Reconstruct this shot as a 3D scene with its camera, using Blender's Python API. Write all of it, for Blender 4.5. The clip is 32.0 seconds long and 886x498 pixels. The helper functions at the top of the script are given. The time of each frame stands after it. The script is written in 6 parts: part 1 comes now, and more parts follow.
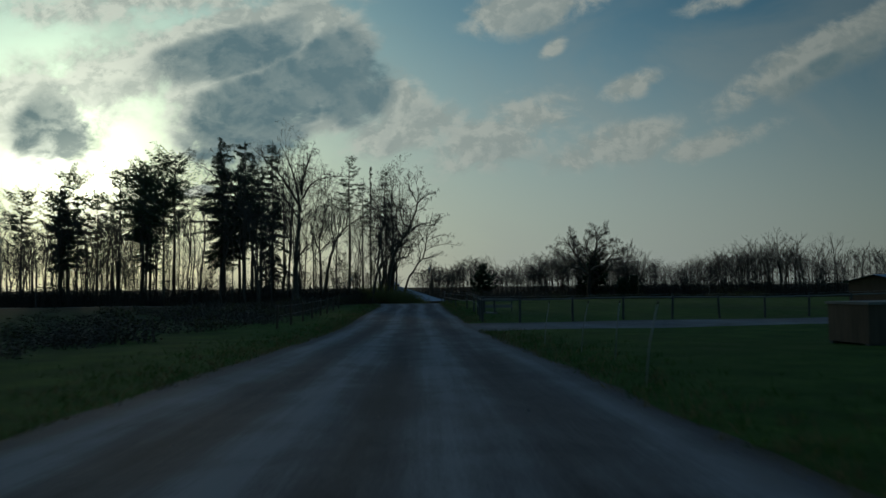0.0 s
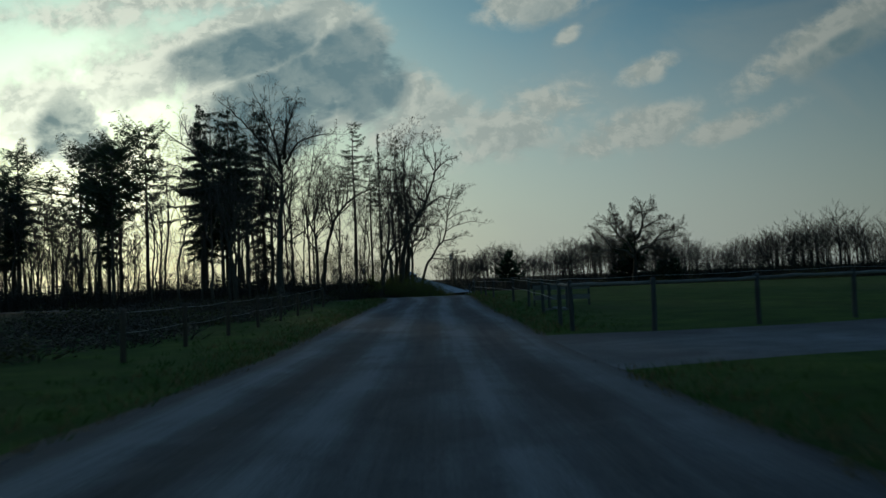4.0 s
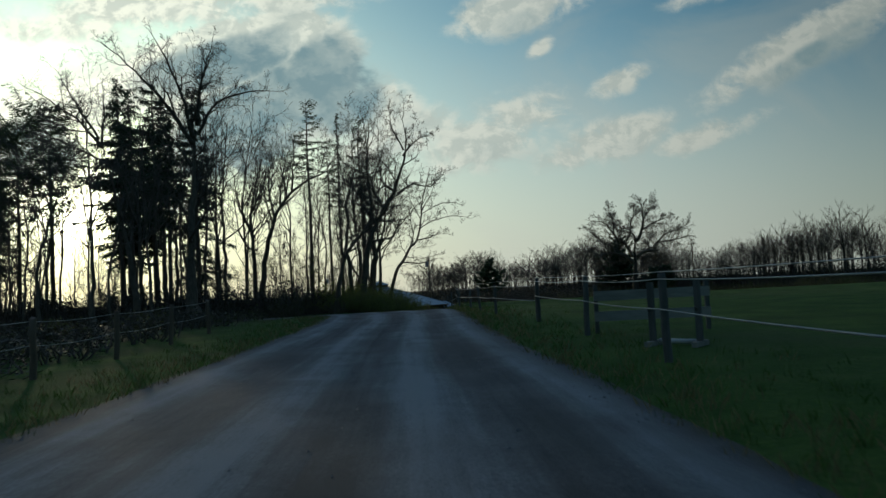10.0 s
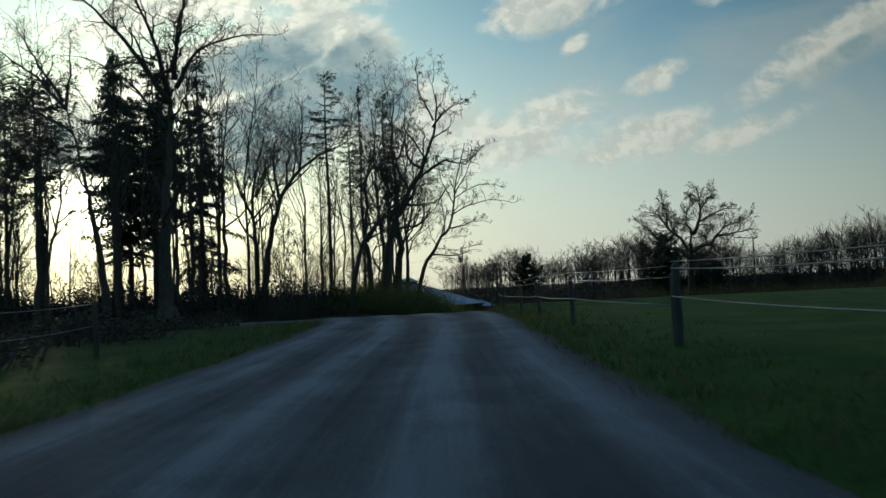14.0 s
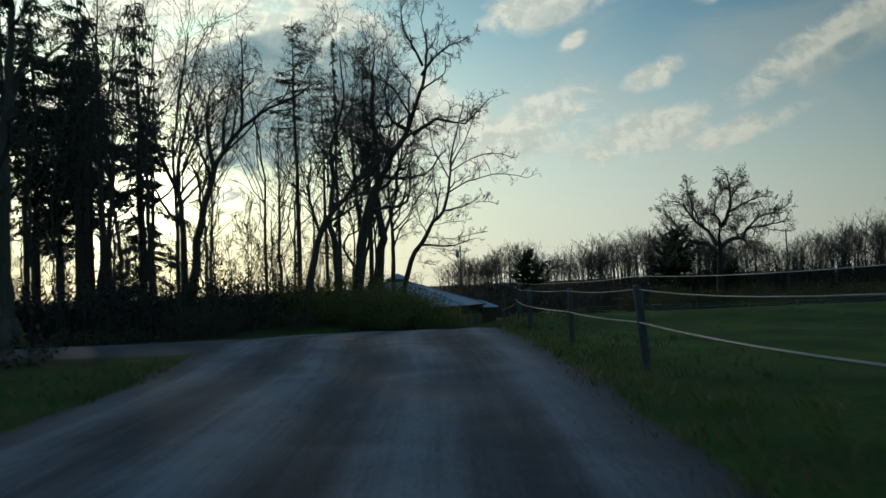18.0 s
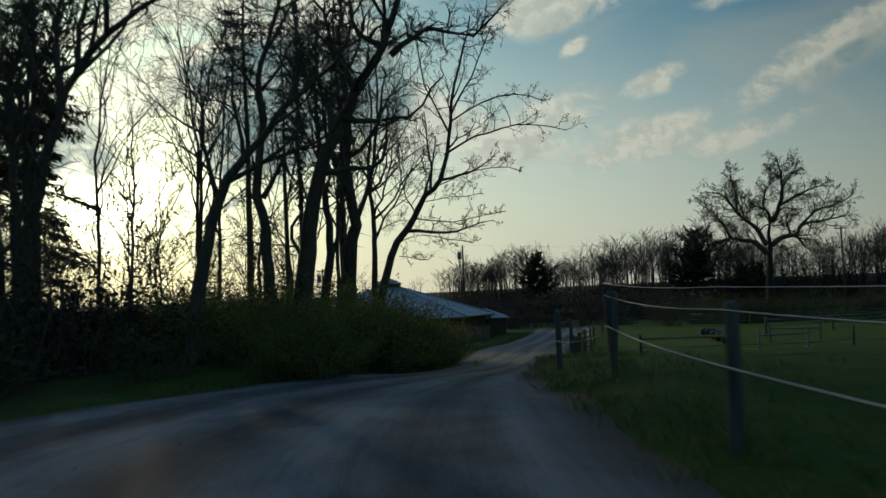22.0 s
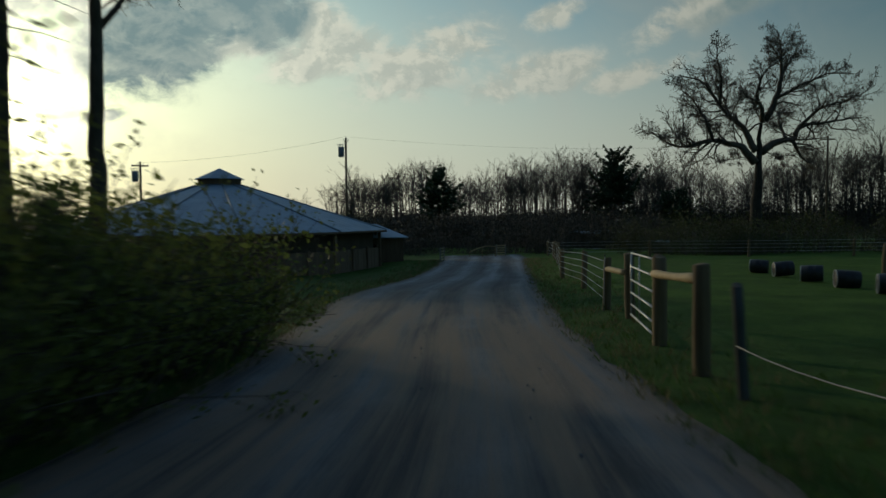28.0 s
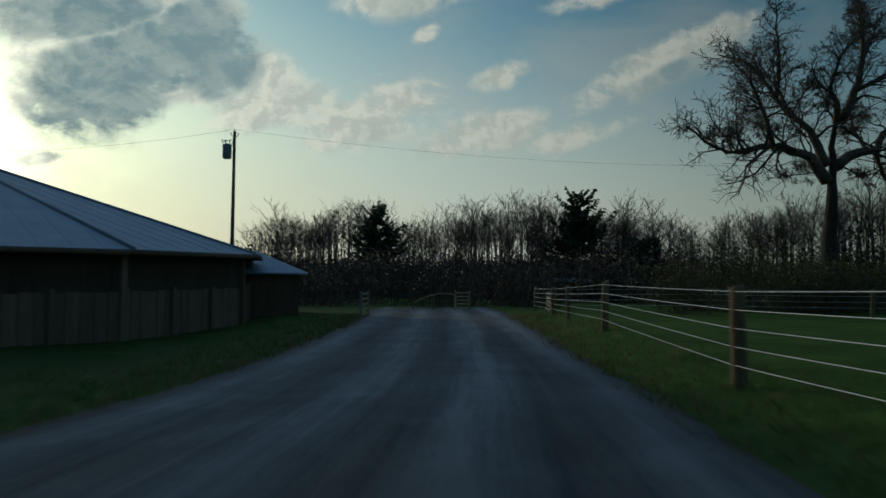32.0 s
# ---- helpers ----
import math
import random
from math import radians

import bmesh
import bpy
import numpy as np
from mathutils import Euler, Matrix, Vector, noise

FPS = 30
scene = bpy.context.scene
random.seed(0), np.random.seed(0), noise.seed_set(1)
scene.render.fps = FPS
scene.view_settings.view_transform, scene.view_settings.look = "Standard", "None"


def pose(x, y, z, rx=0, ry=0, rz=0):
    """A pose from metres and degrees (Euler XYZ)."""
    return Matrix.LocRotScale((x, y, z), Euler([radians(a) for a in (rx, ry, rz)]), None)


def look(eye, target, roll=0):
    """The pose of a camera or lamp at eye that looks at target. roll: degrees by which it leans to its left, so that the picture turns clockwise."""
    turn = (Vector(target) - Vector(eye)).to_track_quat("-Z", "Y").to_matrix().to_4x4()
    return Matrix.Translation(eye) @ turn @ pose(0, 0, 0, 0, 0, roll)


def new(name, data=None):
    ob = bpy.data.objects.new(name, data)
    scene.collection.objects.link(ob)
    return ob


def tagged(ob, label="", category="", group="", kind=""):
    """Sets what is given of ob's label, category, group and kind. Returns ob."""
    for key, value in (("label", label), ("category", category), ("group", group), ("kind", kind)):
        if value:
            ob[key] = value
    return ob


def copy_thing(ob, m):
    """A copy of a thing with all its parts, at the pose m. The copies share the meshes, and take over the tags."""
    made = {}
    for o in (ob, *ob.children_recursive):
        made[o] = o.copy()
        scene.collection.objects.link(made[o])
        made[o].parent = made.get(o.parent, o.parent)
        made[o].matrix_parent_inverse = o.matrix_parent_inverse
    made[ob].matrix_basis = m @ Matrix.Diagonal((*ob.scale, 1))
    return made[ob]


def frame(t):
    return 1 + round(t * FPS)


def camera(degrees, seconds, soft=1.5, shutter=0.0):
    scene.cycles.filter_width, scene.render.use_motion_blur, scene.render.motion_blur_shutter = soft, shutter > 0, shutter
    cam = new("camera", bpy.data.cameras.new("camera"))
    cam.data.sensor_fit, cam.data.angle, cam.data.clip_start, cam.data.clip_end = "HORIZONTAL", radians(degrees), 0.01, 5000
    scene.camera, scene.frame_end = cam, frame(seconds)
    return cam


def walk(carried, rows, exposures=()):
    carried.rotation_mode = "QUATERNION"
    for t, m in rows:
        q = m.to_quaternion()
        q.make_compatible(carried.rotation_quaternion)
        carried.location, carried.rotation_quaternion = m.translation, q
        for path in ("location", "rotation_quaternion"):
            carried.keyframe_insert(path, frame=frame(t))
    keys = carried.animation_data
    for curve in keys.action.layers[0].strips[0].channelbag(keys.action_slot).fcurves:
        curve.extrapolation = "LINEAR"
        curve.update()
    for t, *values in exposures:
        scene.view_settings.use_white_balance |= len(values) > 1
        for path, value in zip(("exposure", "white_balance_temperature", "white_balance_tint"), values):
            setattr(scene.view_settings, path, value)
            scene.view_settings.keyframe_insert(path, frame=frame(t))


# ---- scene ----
cam = camera(63.0, 32.0, soft=1.5, shutter=0.8)
PATH = [
    (0.0, (0.455, 0.000, 1.772), (0.4804, 1.9972, 1.8751), -0.59),
    (0.5, (0.405, 2.796, 1.717), (0.4328, 4.7934, 1.8194), -0.13),
    (1.0, (0.345, 5.547, 1.660), (0.3638, 7.5455, 1.7421), -0.60),
    (1.5, (0.274, 8.335, 1.596), (0.2818, 10.3331, 1.6763), -1.19),
    (2.0, (0.193, 11.202, 1.528), (0.1937, 13.2004, 1.6183), -1.19),
    (2.5, (0.109, 14.111, 1.458), (0.1190, 16.1084, 1.5553), -1.45),
    (3.0, (0.031, 16.968, 1.389), (0.0354, 18.9658, 1.4711), -1.52),
    (3.5, (-0.032, 19.650, 1.328), (-0.0447, 21.6488, 1.4073), -1.90),
    (5.5, (-0.131, 29.560, 1.144), (-0.1828, 31.5573, 1.2407), -2.62),
    (6.0, (-0.132, 31.617, 1.114), (-0.1713, 33.6153, 1.1949), -3.02),
    (6.5, (-0.133, 33.381, 1.089), (-0.1500, 35.3789, 1.1688), -2.60),
    (7.0, (-0.133, 34.891, 1.069), (-0.1332, 36.8888, 1.1601), -2.61),
    (7.5, (-0.135, 36.322, 1.050), (-0.1113, 38.3197, 1.1436), -2.44),
    (8.0, (-0.140, 37.736, 1.033), (-0.1045, 39.7330, 1.1271), -2.61),
    (8.5, (-0.145, 38.828, 1.019), (-0.1049, 40.8253, 1.1096), -2.52),
    (9.0, (-0.152, 39.755, 1.008), (-0.1047, 41.7524, 1.1008), -2.50),
    (9.5, (-0.158, 40.682, 0.997), (-0.1143, 42.6795, 1.0953), -2.54),
    (10.0, (-0.167, 41.617, 0.985), (-0.1281, 43.6139, 1.0960), -2.93),
    (10.5, (-0.179, 42.667, 0.972), (-0.1472, 44.6628, 1.0951), -2.85),
    (11.0, (-0.193, 43.795, 0.960), (-0.1664, 45.7913, 1.0850), -2.58),
    (11.5, (-0.212, 45.256, 0.946), (-0.1856, 47.2520, 1.0720), -2.66),
    (12.0, (-0.235, 46.892, 0.934), (-0.2257, 48.8881, 1.0564), -2.35),
    (12.5, (-0.256, 48.372, 0.925), (-0.2562, 50.3687, 1.0476), -2.80),
    (13.0, (-0.278, 49.878, 0.920), (-0.3115, 51.8747, 1.0371), -3.04),
    (13.5, (-0.301, 51.512, 0.918), (-0.3473, 53.5084, 1.0274), -2.87),
    (15.5, (-0.370, 58.653, 0.989), (-0.4319, 60.6490, 1.1013), -2.23),
    (16.0, (-0.377, 60.527, 1.026), (-0.4309, 62.5232, 1.1468), -2.52),
    (16.5, (-0.384, 62.400, 1.066), (-0.4419, 64.3962, 1.1680), -2.51),
    (17.0, (-0.389, 64.357, 1.110), (-0.4327, 66.3541, 1.1994), -2.41),
    (17.5, (-0.395, 66.285, 1.153), (-0.4475, 68.2814, 1.2584), -2.86),
    (18.0, (-0.402, 68.162, 1.190), (-0.4473, 70.1585, 1.2892), -2.49),
    (18.5, (-0.410, 70.034, 1.222), (-0.4530, 72.0306, 1.3252), -2.12),
    (19.0, (-0.425, 72.027, 1.247), (-0.4788, 74.0238, 1.3446), -2.28),
    (19.5, (-0.446, 74.100, 1.262), (-0.4967, 76.0971, 1.3638), -2.34),
    (20.0, (-0.471, 76.195, 1.265), (-0.5201, 78.1911, 1.3766), -2.56),
    (20.5, (-0.502, 78.324, 1.257), (-0.5538, 80.3205, 1.3705), -2.56),
    (21.0, (-0.535, 80.532, 1.239), (-0.5812, 82.5286, 1.3465), -3.03),
    (21.5, (-0.569, 82.718, 1.213), (-0.6176, 84.7142, 1.3225), -2.40),
    (22.0, (-0.603, 84.909, 1.179), (-0.6508, 86.9050, 1.2955), -2.52),
    (22.5, (-0.632, 86.967, 1.144), (-0.6836, 88.9632, 1.2571), -2.16),
    (23.0, (-0.658, 89.014, 1.104), (-0.7017, 91.0105, 1.2175), -2.00),
    (23.5, (-0.678, 91.051, 1.062), (-0.7299, 93.0482, 1.1610), -2.04),
    (24.0, (-0.685, 93.097, 1.010), (-0.7311, 95.0952, 1.0915), -1.60),
    (24.5, (-0.675, 95.142, 0.942), (-0.7220, 97.1395, 1.0360), -0.86),
    (25.0, (-0.637, 97.327, 0.847), (-0.6590, 99.3260, 0.9045), -0.90),
    (25.5, (-0.551, 99.752, 0.706), (-0.5323, 101.7522, 0.7309), -1.09),
    (26.0, (-0.413, 102.180, 0.521), (-0.3367, 104.1786, 0.5040), -1.13),
    (26.5, (-0.224, 104.642, 0.300), (-0.0976, 106.6372, 0.2473), -1.25),
    (28.5, (1.103, 115.994, -0.812), (1.3658, 117.9745, -0.9037), -0.12),
    (29.0, (1.537, 118.998, -1.062), (1.8174, 120.9772, -1.1257), 0.25),
    (29.5, (1.965, 121.835, -1.264), (2.2543, 123.8137, -1.2833), -0.01),
    (30.0, (2.463, 125.049, -1.451), (2.7776, 127.0242, -1.4538), -0.36),
    (30.5, (2.901, 127.811, -1.585), (3.2340, 129.7830, -1.5565), 0.44),
    (31.0, (3.352, 130.623, -1.703), (3.7061, 132.5908, -1.6636), 0.72),
    (31.5, (3.806, 133.437, -1.811), (4.1730, 135.4019, -1.7585), 0.46),
    (32.0, (4.271, 136.313, -1.922), (4.6626, 138.2736, -1.8651), 0.66),
]
EXPOSURES = [(0.0, -0.55, 5950, 4), (3.5, -0.36, 6000, 4), (9.0, 0.15, 6200, 6), (16.0, 0.42, 6400, 8), (19.0, 0.44, 6500, 8), (22.0, 0.20, 6650, 7), (26.0, 0.2, 6600, 7), (29.0, 0.0, 6550, 7), (30.5, -0.02, 6400, 6), (32.0, 0.06, 6300, 6)]
walk(cam, [(t, look(eye, target, roll)) for t, eye, target, roll in PATH], EXPOSURES)

# ---- light: low evening sun behind the grove, broken cloud ----
SUN_AZ, SUN_EL = radians(-26.2), radians(8.0)
SUN_DIR = Vector((math.sin(SUN_AZ) * math.cos(SUN_EL), math.cos(SUN_AZ) * math.cos(SUN_EL), math.sin(SUN_EL)))


class Nodes:
    """Short hand for node trees."""

    def __init__(self, tree):
        self.tree = tree

    def add(self, kind, **props):
        n = self.tree.nodes.new(kind)
        for key, value in props.items():
            setattr(n, key, value)
        return n

    def put(self, socket, value):
        if isinstance(value, bpy.types.NodeSocket):
            self.tree.links.new(value, socket)
        elif value is not None:
            socket.default_value = value

    def math(self, op, a, b=None, c=None, clamp=False):
        n = self.add("ShaderNodeMath", operation=op, use_clamp=clamp)
        for s, v in zip(n.inputs, (a, b, c)):
            self.put(s, v)
        return n.outputs[0]

    def mix(self, f, a, b, blend="MIX"):
        n = self.add("ShaderNodeMix", data_type="RGBA", blend_type=blend)
        self.put(n.inputs[0], f)
        self.put(n.inputs[6], a)
        self.put(n.inputs[7], b)
        return n.outputs[2]

    def noise(self, vector, scale, detail=4.0, rough=0.55, distortion=0.0):
        n = self.add("ShaderNodeTexNoise")
        self.put(n.inputs["Vector"], vector)
        n.inputs["Scale"].default_value = scale
        n.inputs["Detail"].default_value = detail
        n.inputs["Roughness"].default_value = rough
        n.inputs["Distortion"].default_value = distortion
        return n.outputs["Fac"]

    def ramp(self, fac, stops, mode="LINEAR"):
        n = self.add("ShaderNodeValToRGB")
        n.color_ramp.interpolation = mode
        while len(n.color_ramp.elements) < len(stops):
            n.color_ramp.elements.new(0.5)
        for e, (p, col) in zip(n.color_ramp.elements, stops):
            e.position = p
            e.color = (*col, 1) if len(col) == 3 else col
        self.put(n.inputs[0], fac)
        return n.outputs[0]

    def range(self, v, a, b, c=0.0, d=1.0):
        n = self.add("ShaderNodeMapRange", interpolation_type="SMOOTHSTEP")
        for s, x in zip(n.inputs, (v, a, b, c, d)):
            self.put(s, x)
        return n.outputs[0]


def build_world():
    world = bpy.data.worlds.new("evening_sky")
    scene.world = world
    world.use_nodes = True
    t = world.node_tree
    t.nodes.clear()
    n = Nodes(t)
    sky = n.add("ShaderNodeTexSky", sky_type="NISHITA", sun_disc=False, sun_elevation=SUN_EL, sun_rotation=SUN_AZ)
    sky.altitude, sky.air_density, sky.dust_density, sky.ozone_density = 100.0, 1.0, 1.6, 2.0
    way = n.add("ShaderNodeTexCoord").outputs["Generated"]
    sep = n.add("ShaderNodeSeparateXYZ")
    n.put(sep.inputs[0], way)
    dx, dy, dz = sep.outputs
    ahead = n.math("MAXIMUM", n.math("ABSOLUTE", dy), 0.12)
    u, v = n.math("DIVIDE", dx, ahead), n.math("DIVIDE", dz, ahead)
    plane = n.add("ShaderNodeCombineXYZ")
    n.put(plane.inputs[0], u)
    n.put(plane.inputs[1], n.math("MULTIPLY", v, 1.35))
    n.put(plane.inputs[2], n.math("MULTIPLY", n.math("SIGN", dy), 3.0))
    p = plane.outputs[0]
    big = n.noise(p, 7.5, 3.0, 0.5, 0.25)
    fine = n.noise(p, 19.0, 7.0, 0.62, 0.3)
    wisp = n.noise(p, 46.0, 6.0, 0.65, 0.2)
    rag = n.math("ADD", n.math("ADD", n.math("MULTIPLY", n.math("SUBTRACT", big, 0.5), 1.9), n.math("MULTIPLY", n.math("SUBTRACT", fine, 0.5), 2.1)), n.math("MULTIPLY", n.math("SUBTRACT", wisp, 0.5), 0.6))
    # cloud banks: centre u, v, half length, half width, lean, depth
    banks = (
        (-0.215, 0.300, 0.060, 0.050, 0.50, 1.00), (-0.290, 0.352, 0.110, 0.034, 0.25, 1.00),
        (-0.270, 0.268, 0.085, 0.074, 0.30, 1.20), (-0.158, 0.322, 0.056, 0.060, 0.85, 1.30), (-0.115, 0.270, 0.060, 0.048, 0.70, 0.65),
        (-0.170, 0.226, 0.090, 0.026, 0.25, 0.74), (-0.345, 0.318, 0.050, 0.040, 0.70, 0.65), (-0.110, 0.315, 0.024, 0.040, 0.90, 0.60), (-0.400, 0.325, 0.085, 0.030, 0.40, 0.52), (-0.455, 0.255, 0.060, 0.030, 0.50, 0.44),
        (-0.050, 0.262, 0.035, 0.058, 0.90, 0.60), (-0.045, 0.215, 0.100, 0.034, 0.15, 0.52), (0.106, 0.212, 0.110, 0.040, 0.35, 0.62),
        (0.255, 0.193, 0.095, 0.030, 0.25, 0.58), (0.555, 0.322, 0.145, 0.030, 0.46, 0.80), (0.145, 0.390, 0.085, 0.030, 0.20, 0.72),
        (0.172, 0.334, 0.022, 0.011, 0.60, 0.46), (0.275, 0.276, 0.050, 0.018, 0.40, 0.55), (-0.560, 0.235, 0.060, 0.075, 1.00, 1.00),
        (-0.440, 0.300, 0.090, 0.055, 0.20, 0.70), (-0.300, 0.420, 0.300, 0.040, 0.10, 0.60), (0.400, 0.200, 0.100, 0.020, 0.30, 0.46),
        (-0.330, 0.135, 0.024, 0.008, 0.20, 0.70), (0.420, 0.410, 0.070, 0.020, 0.30, 0.55),
    )
    deep, low = None, None
    for cu, cv, a, b, lean, depth in banks:
        du, dv = n.math("SUBTRACT", u, cu), n.math("SUBTRACT", v, cv)
        c, s = math.cos(lean), math.sin(lean)
        along = n.math("DIVIDE", n.math("ADD", n.math("MULTIPLY", du, c), n.math("MULTIPLY", dv, s)), a)
        cross = n.math("DIVIDE", n.math("SUBTRACT", n.math("MULTIPLY", dv, c), n.math("MULTIPLY", du, s)), b)
        d2 = n.math("ADD", n.math("MULTIPLY", along, along), n.math("MULTIPLY", cross, cross))
        bank = n.math("MULTIPLY", n.math("EXPONENT", n.math("MULTIPLY", d2, -0.7)), depth)
        flank = n.math("MULTIPLY", n.math("EXPONENT", n.math("MULTIPLY", n.math("MULTIPLY", along, along), -0.6)), depth)
        under = n.math("MULTIPLY", flank, n.range(cross, 0.95, -0.15, 0.0, 1.0) if depth >= 1 else n.range(cross, 0.55, -0.35, 0.0, 0.72 if depth < 0.75 else 0.95))
        under = n.math("MULTIPLY", under, n.range(cross, -2.7, -1.1))
        deep = bank if deep is None else n.math("MAXIMUM", deep, bank)
        low = under if low is None else n.math("MAXIMUM", low, under)
    high = n.math("MULTIPLY", n.range(v, 0.45, 0.8), n.math("MULTIPLY", n.noise(p, 2.2, 3.0, 0.5), 0.45))
    deep = n.math("MAXIMUM", deep, high)
    deep = n.math("ADD", deep, n.math("MULTIPLY", rag, n.math("ADD", n.math("MINIMUM", n.math("MULTIPLY", deep, 0.95), 0.42), 0.05)))
    toward_sun = n.add("ShaderNodeVectorMath", operation="ADD")
    n.put(toward_sun.inputs[0], p)
    toward_sun.inputs[1].default_value = (-0.012, 0.010, 0.0)
    relief = n.range(n.math("SUBTRACT", fine, n.noise(toward_sun.outputs[0], 19.0, 7.0, 0.62, 0.3)), -0.09, 0.09)
    cover = n.range(deep, 0.17, 0.52)
    core = n.range(n.math("ADD", low, n.math("MULTIPLY", rag, 0.26)), 0.36, 0.90)
    # how near the sun a direction lies
    dot = n.add("ShaderNodeVectorMath", operation="DOT_PRODUCT")
    n.put(dot.inputs[0], way)
    dot.inputs[1].default_value = SUN_DIR
    near = n.math("MAXIMUM", dot.outputs["Value"], 0.0)
    wide = n.math("POWER", near, 16.0)
    glow = n.math("POWER", near, 150.0)
    flare = n.math("POWER", near, 900.0)
    base = n.mix(1.0, sky.outputs[0], n.mix(n.range(dz, 0.36, 0.75), SKY_TINT, ZENITH_TINT), "MULTIPLY")
    toward = n.range(dot.outputs["Value"], -0.15, 0.75)
    veil = n.math("MULTIPLY", n.range(n.noise(p, 3.4, 5.0, 0.6, 0.6), 0.42, 0.75), n.math("MULTIPLY", toward, 0.42))
    base = n.mix(veil, base, (2.9, 3.3, 3.1, 1))
    haze = n.math("MULTIPLY", n.range(v, 0.42, 0.0), toward)
    base = n.mix(n.math("MULTIPLY", haze, 0.88), base, n.mix(n.math("POWER", near, 9.0), HAZE, HAZE_SUN))
    # the sky pales towards the sun and deepens away from it
    fall = n.range(dot.outputs["Value"], 0.42, 0.92, 0.66, 1.04)
    core = n.math("MULTIPLY", core, n.math("ADD", n.math("MULTIPLY", n.range(fine, 0.35, 0.62), 0.3), 0.72))
    lit = n.mix(wide, n.mix(n.math("SUBTRACT", 1.0, toward), CLOUD_LIT, CLOUD_CORE), CLOUD_SUN)
    shade = n.mix(wide, CLOUD_CORE, CLOUD_CORE_SUN)
    cloud = n.mix(core, n.mix(n.math("MULTIPLY", n.math("SUBTRACT", 1.0, relief), 0.55), lit, CLOUD_GREY), shade)
    col = n.mix(n.math("MULTIPLY", cover, 0.92), base, cloud)
    dim = n.add("ShaderNodeVectorMath", operation="SCALE")
    n.put(dim.inputs[0], col)
    n.put(dim.inputs["Scale"], fall)
    col = dim.outputs[0]
    add = n.math("ADD", n.math("ADD", n.math("MULTIPLY", wide, 0.4), n.math("MULTIPLY", glow, 6.0)), n.math("MULTIPLY", flare, 60.0))
    add = n.math("MULTIPLY", add, n.math("SUBTRACT", 1.0, n.math("MULTIPLY", core, 0.9)))
    bright = n.add("ShaderNodeVectorMath", operation="SCALE")
    bright.inputs[0].default_value = (1.0, 0.94, 0.68)
    n.put(bright.inputs["Scale"], add)
    col = n.mix(1.0, col, bright.outputs[0], "ADD")
    bg = n.add("ShaderNodeBackground")
    n.put(bg.inputs[0], col)
    bg.inputs[1].default_value = SKY_STRENGTH
    out = n.add("ShaderNodeOutputWorld")
    t.links.new(bg.outputs[0], out.inputs[0])


SKY_STRENGTH = 0.10
SKY_TINT = (0.64, 0.92, 0.90, 1)
ZENITH_TINT = (1.15, 1.6, 2.0, 1)
HAZE, HAZE_SUN = (4.55, 4.77, 4.25, 1), (6.2, 5.65, 4.35, 1)
CLOUD_LIT, CLOUD_SUN = (4.9, 5.0, 4.35, 1), (9.6, 9.4, 7.6, 1)
CLOUD_CORE, CLOUD_CORE_SUN = (1.85, 2.65, 2.75, 1), (0.80, 1.50, 1.90, 1)
CLOUD_GREY = (2.9, 3.35, 3.1, 1)
build_world()
sun = new("sun", bpy.data.lights.new("sun", "SUN"))
sun.data.energy, sun.data.angle, sun.data.color = 0.72, radians(1.5), (1.0, 0.82, 0.55)
sun.matrix_world = look((0, 0, 60), Vector((0, 0, 60)) - SUN_DIR)


# ---- materials ----
def material(name, build):
    m = bpy.data.materials.new(name)
    m.use_nodes = True
    t = m.node_tree
    t.nodes.clear()
    n = Nodes(t)
    out = n.add("ShaderNodeOutputMaterial")
    bsdf = n.add("ShaderNodeBsdfPrincipled")
    t.links.new(bsdf.outputs[0], out.inputs[0])
    bsdf.inputs["Specular IOR Level"].default_value = 0.3
    build(n, bsdf)
    return m


def bump(n, bsdf, height, strength, distance):
    b = n.add("ShaderNodeBump")
    b.inputs["Strength"].default_value = strength
    b.inputs["Distance"].default_value = distance
    n.put(b.inputs["Height"], height)
    n.put(bsdf.inputs["Normal"], b.outputs[0])


def simple(name, dark, light, scale, rough=0.8, metal=0.0, relief=0.3, depth=0.01, stretch=(1, 1, 1), vary=0.25):
    """Two tones broken up at two scales, with a tone of its own for every object."""
    def build(n, bsdf):
        co = n.add("ShaderNodeTexCoord").outputs["Object"]
        mp = n.add("ShaderNodeMapping")
        mp.inputs["Scale"].default_value = stretch
        n.put(mp.inputs[0], co)
        a = n.noise(mp.outputs[0], scale, 5.0, 0.6)
        b = n.noise(mp.outputs[0], scale * 0.13, 2.0, 0.5)
        f = n.math("ADD", n.math("MULTIPLY", a, 0.6), n.math("MULTIPLY", b, 0.4))
        col = n.ramp(f, [(0.3, dark), (0.7, light)])
        rnd = n.add("ShaderNodeObjectInfo").outputs["Random"]
        hsv = n.add("ShaderNodeHueSaturation")
        n.put(hsv.inputs["Value"], n.math("ADD", n.math("MULTIPLY", rnd, vary), 1.0 - vary / 2))
        n.put(hsv.inputs["Color"], col)
        n.put(bsdf.inputs["Base Color"], hsv.outputs[0])
        bsdf.inputs["Roughness"].default_value = rough
        bsdf.inputs["Metallic"].default_value = metal
        bump(n, bsdf, a, relief, depth)
    return material(name, build)


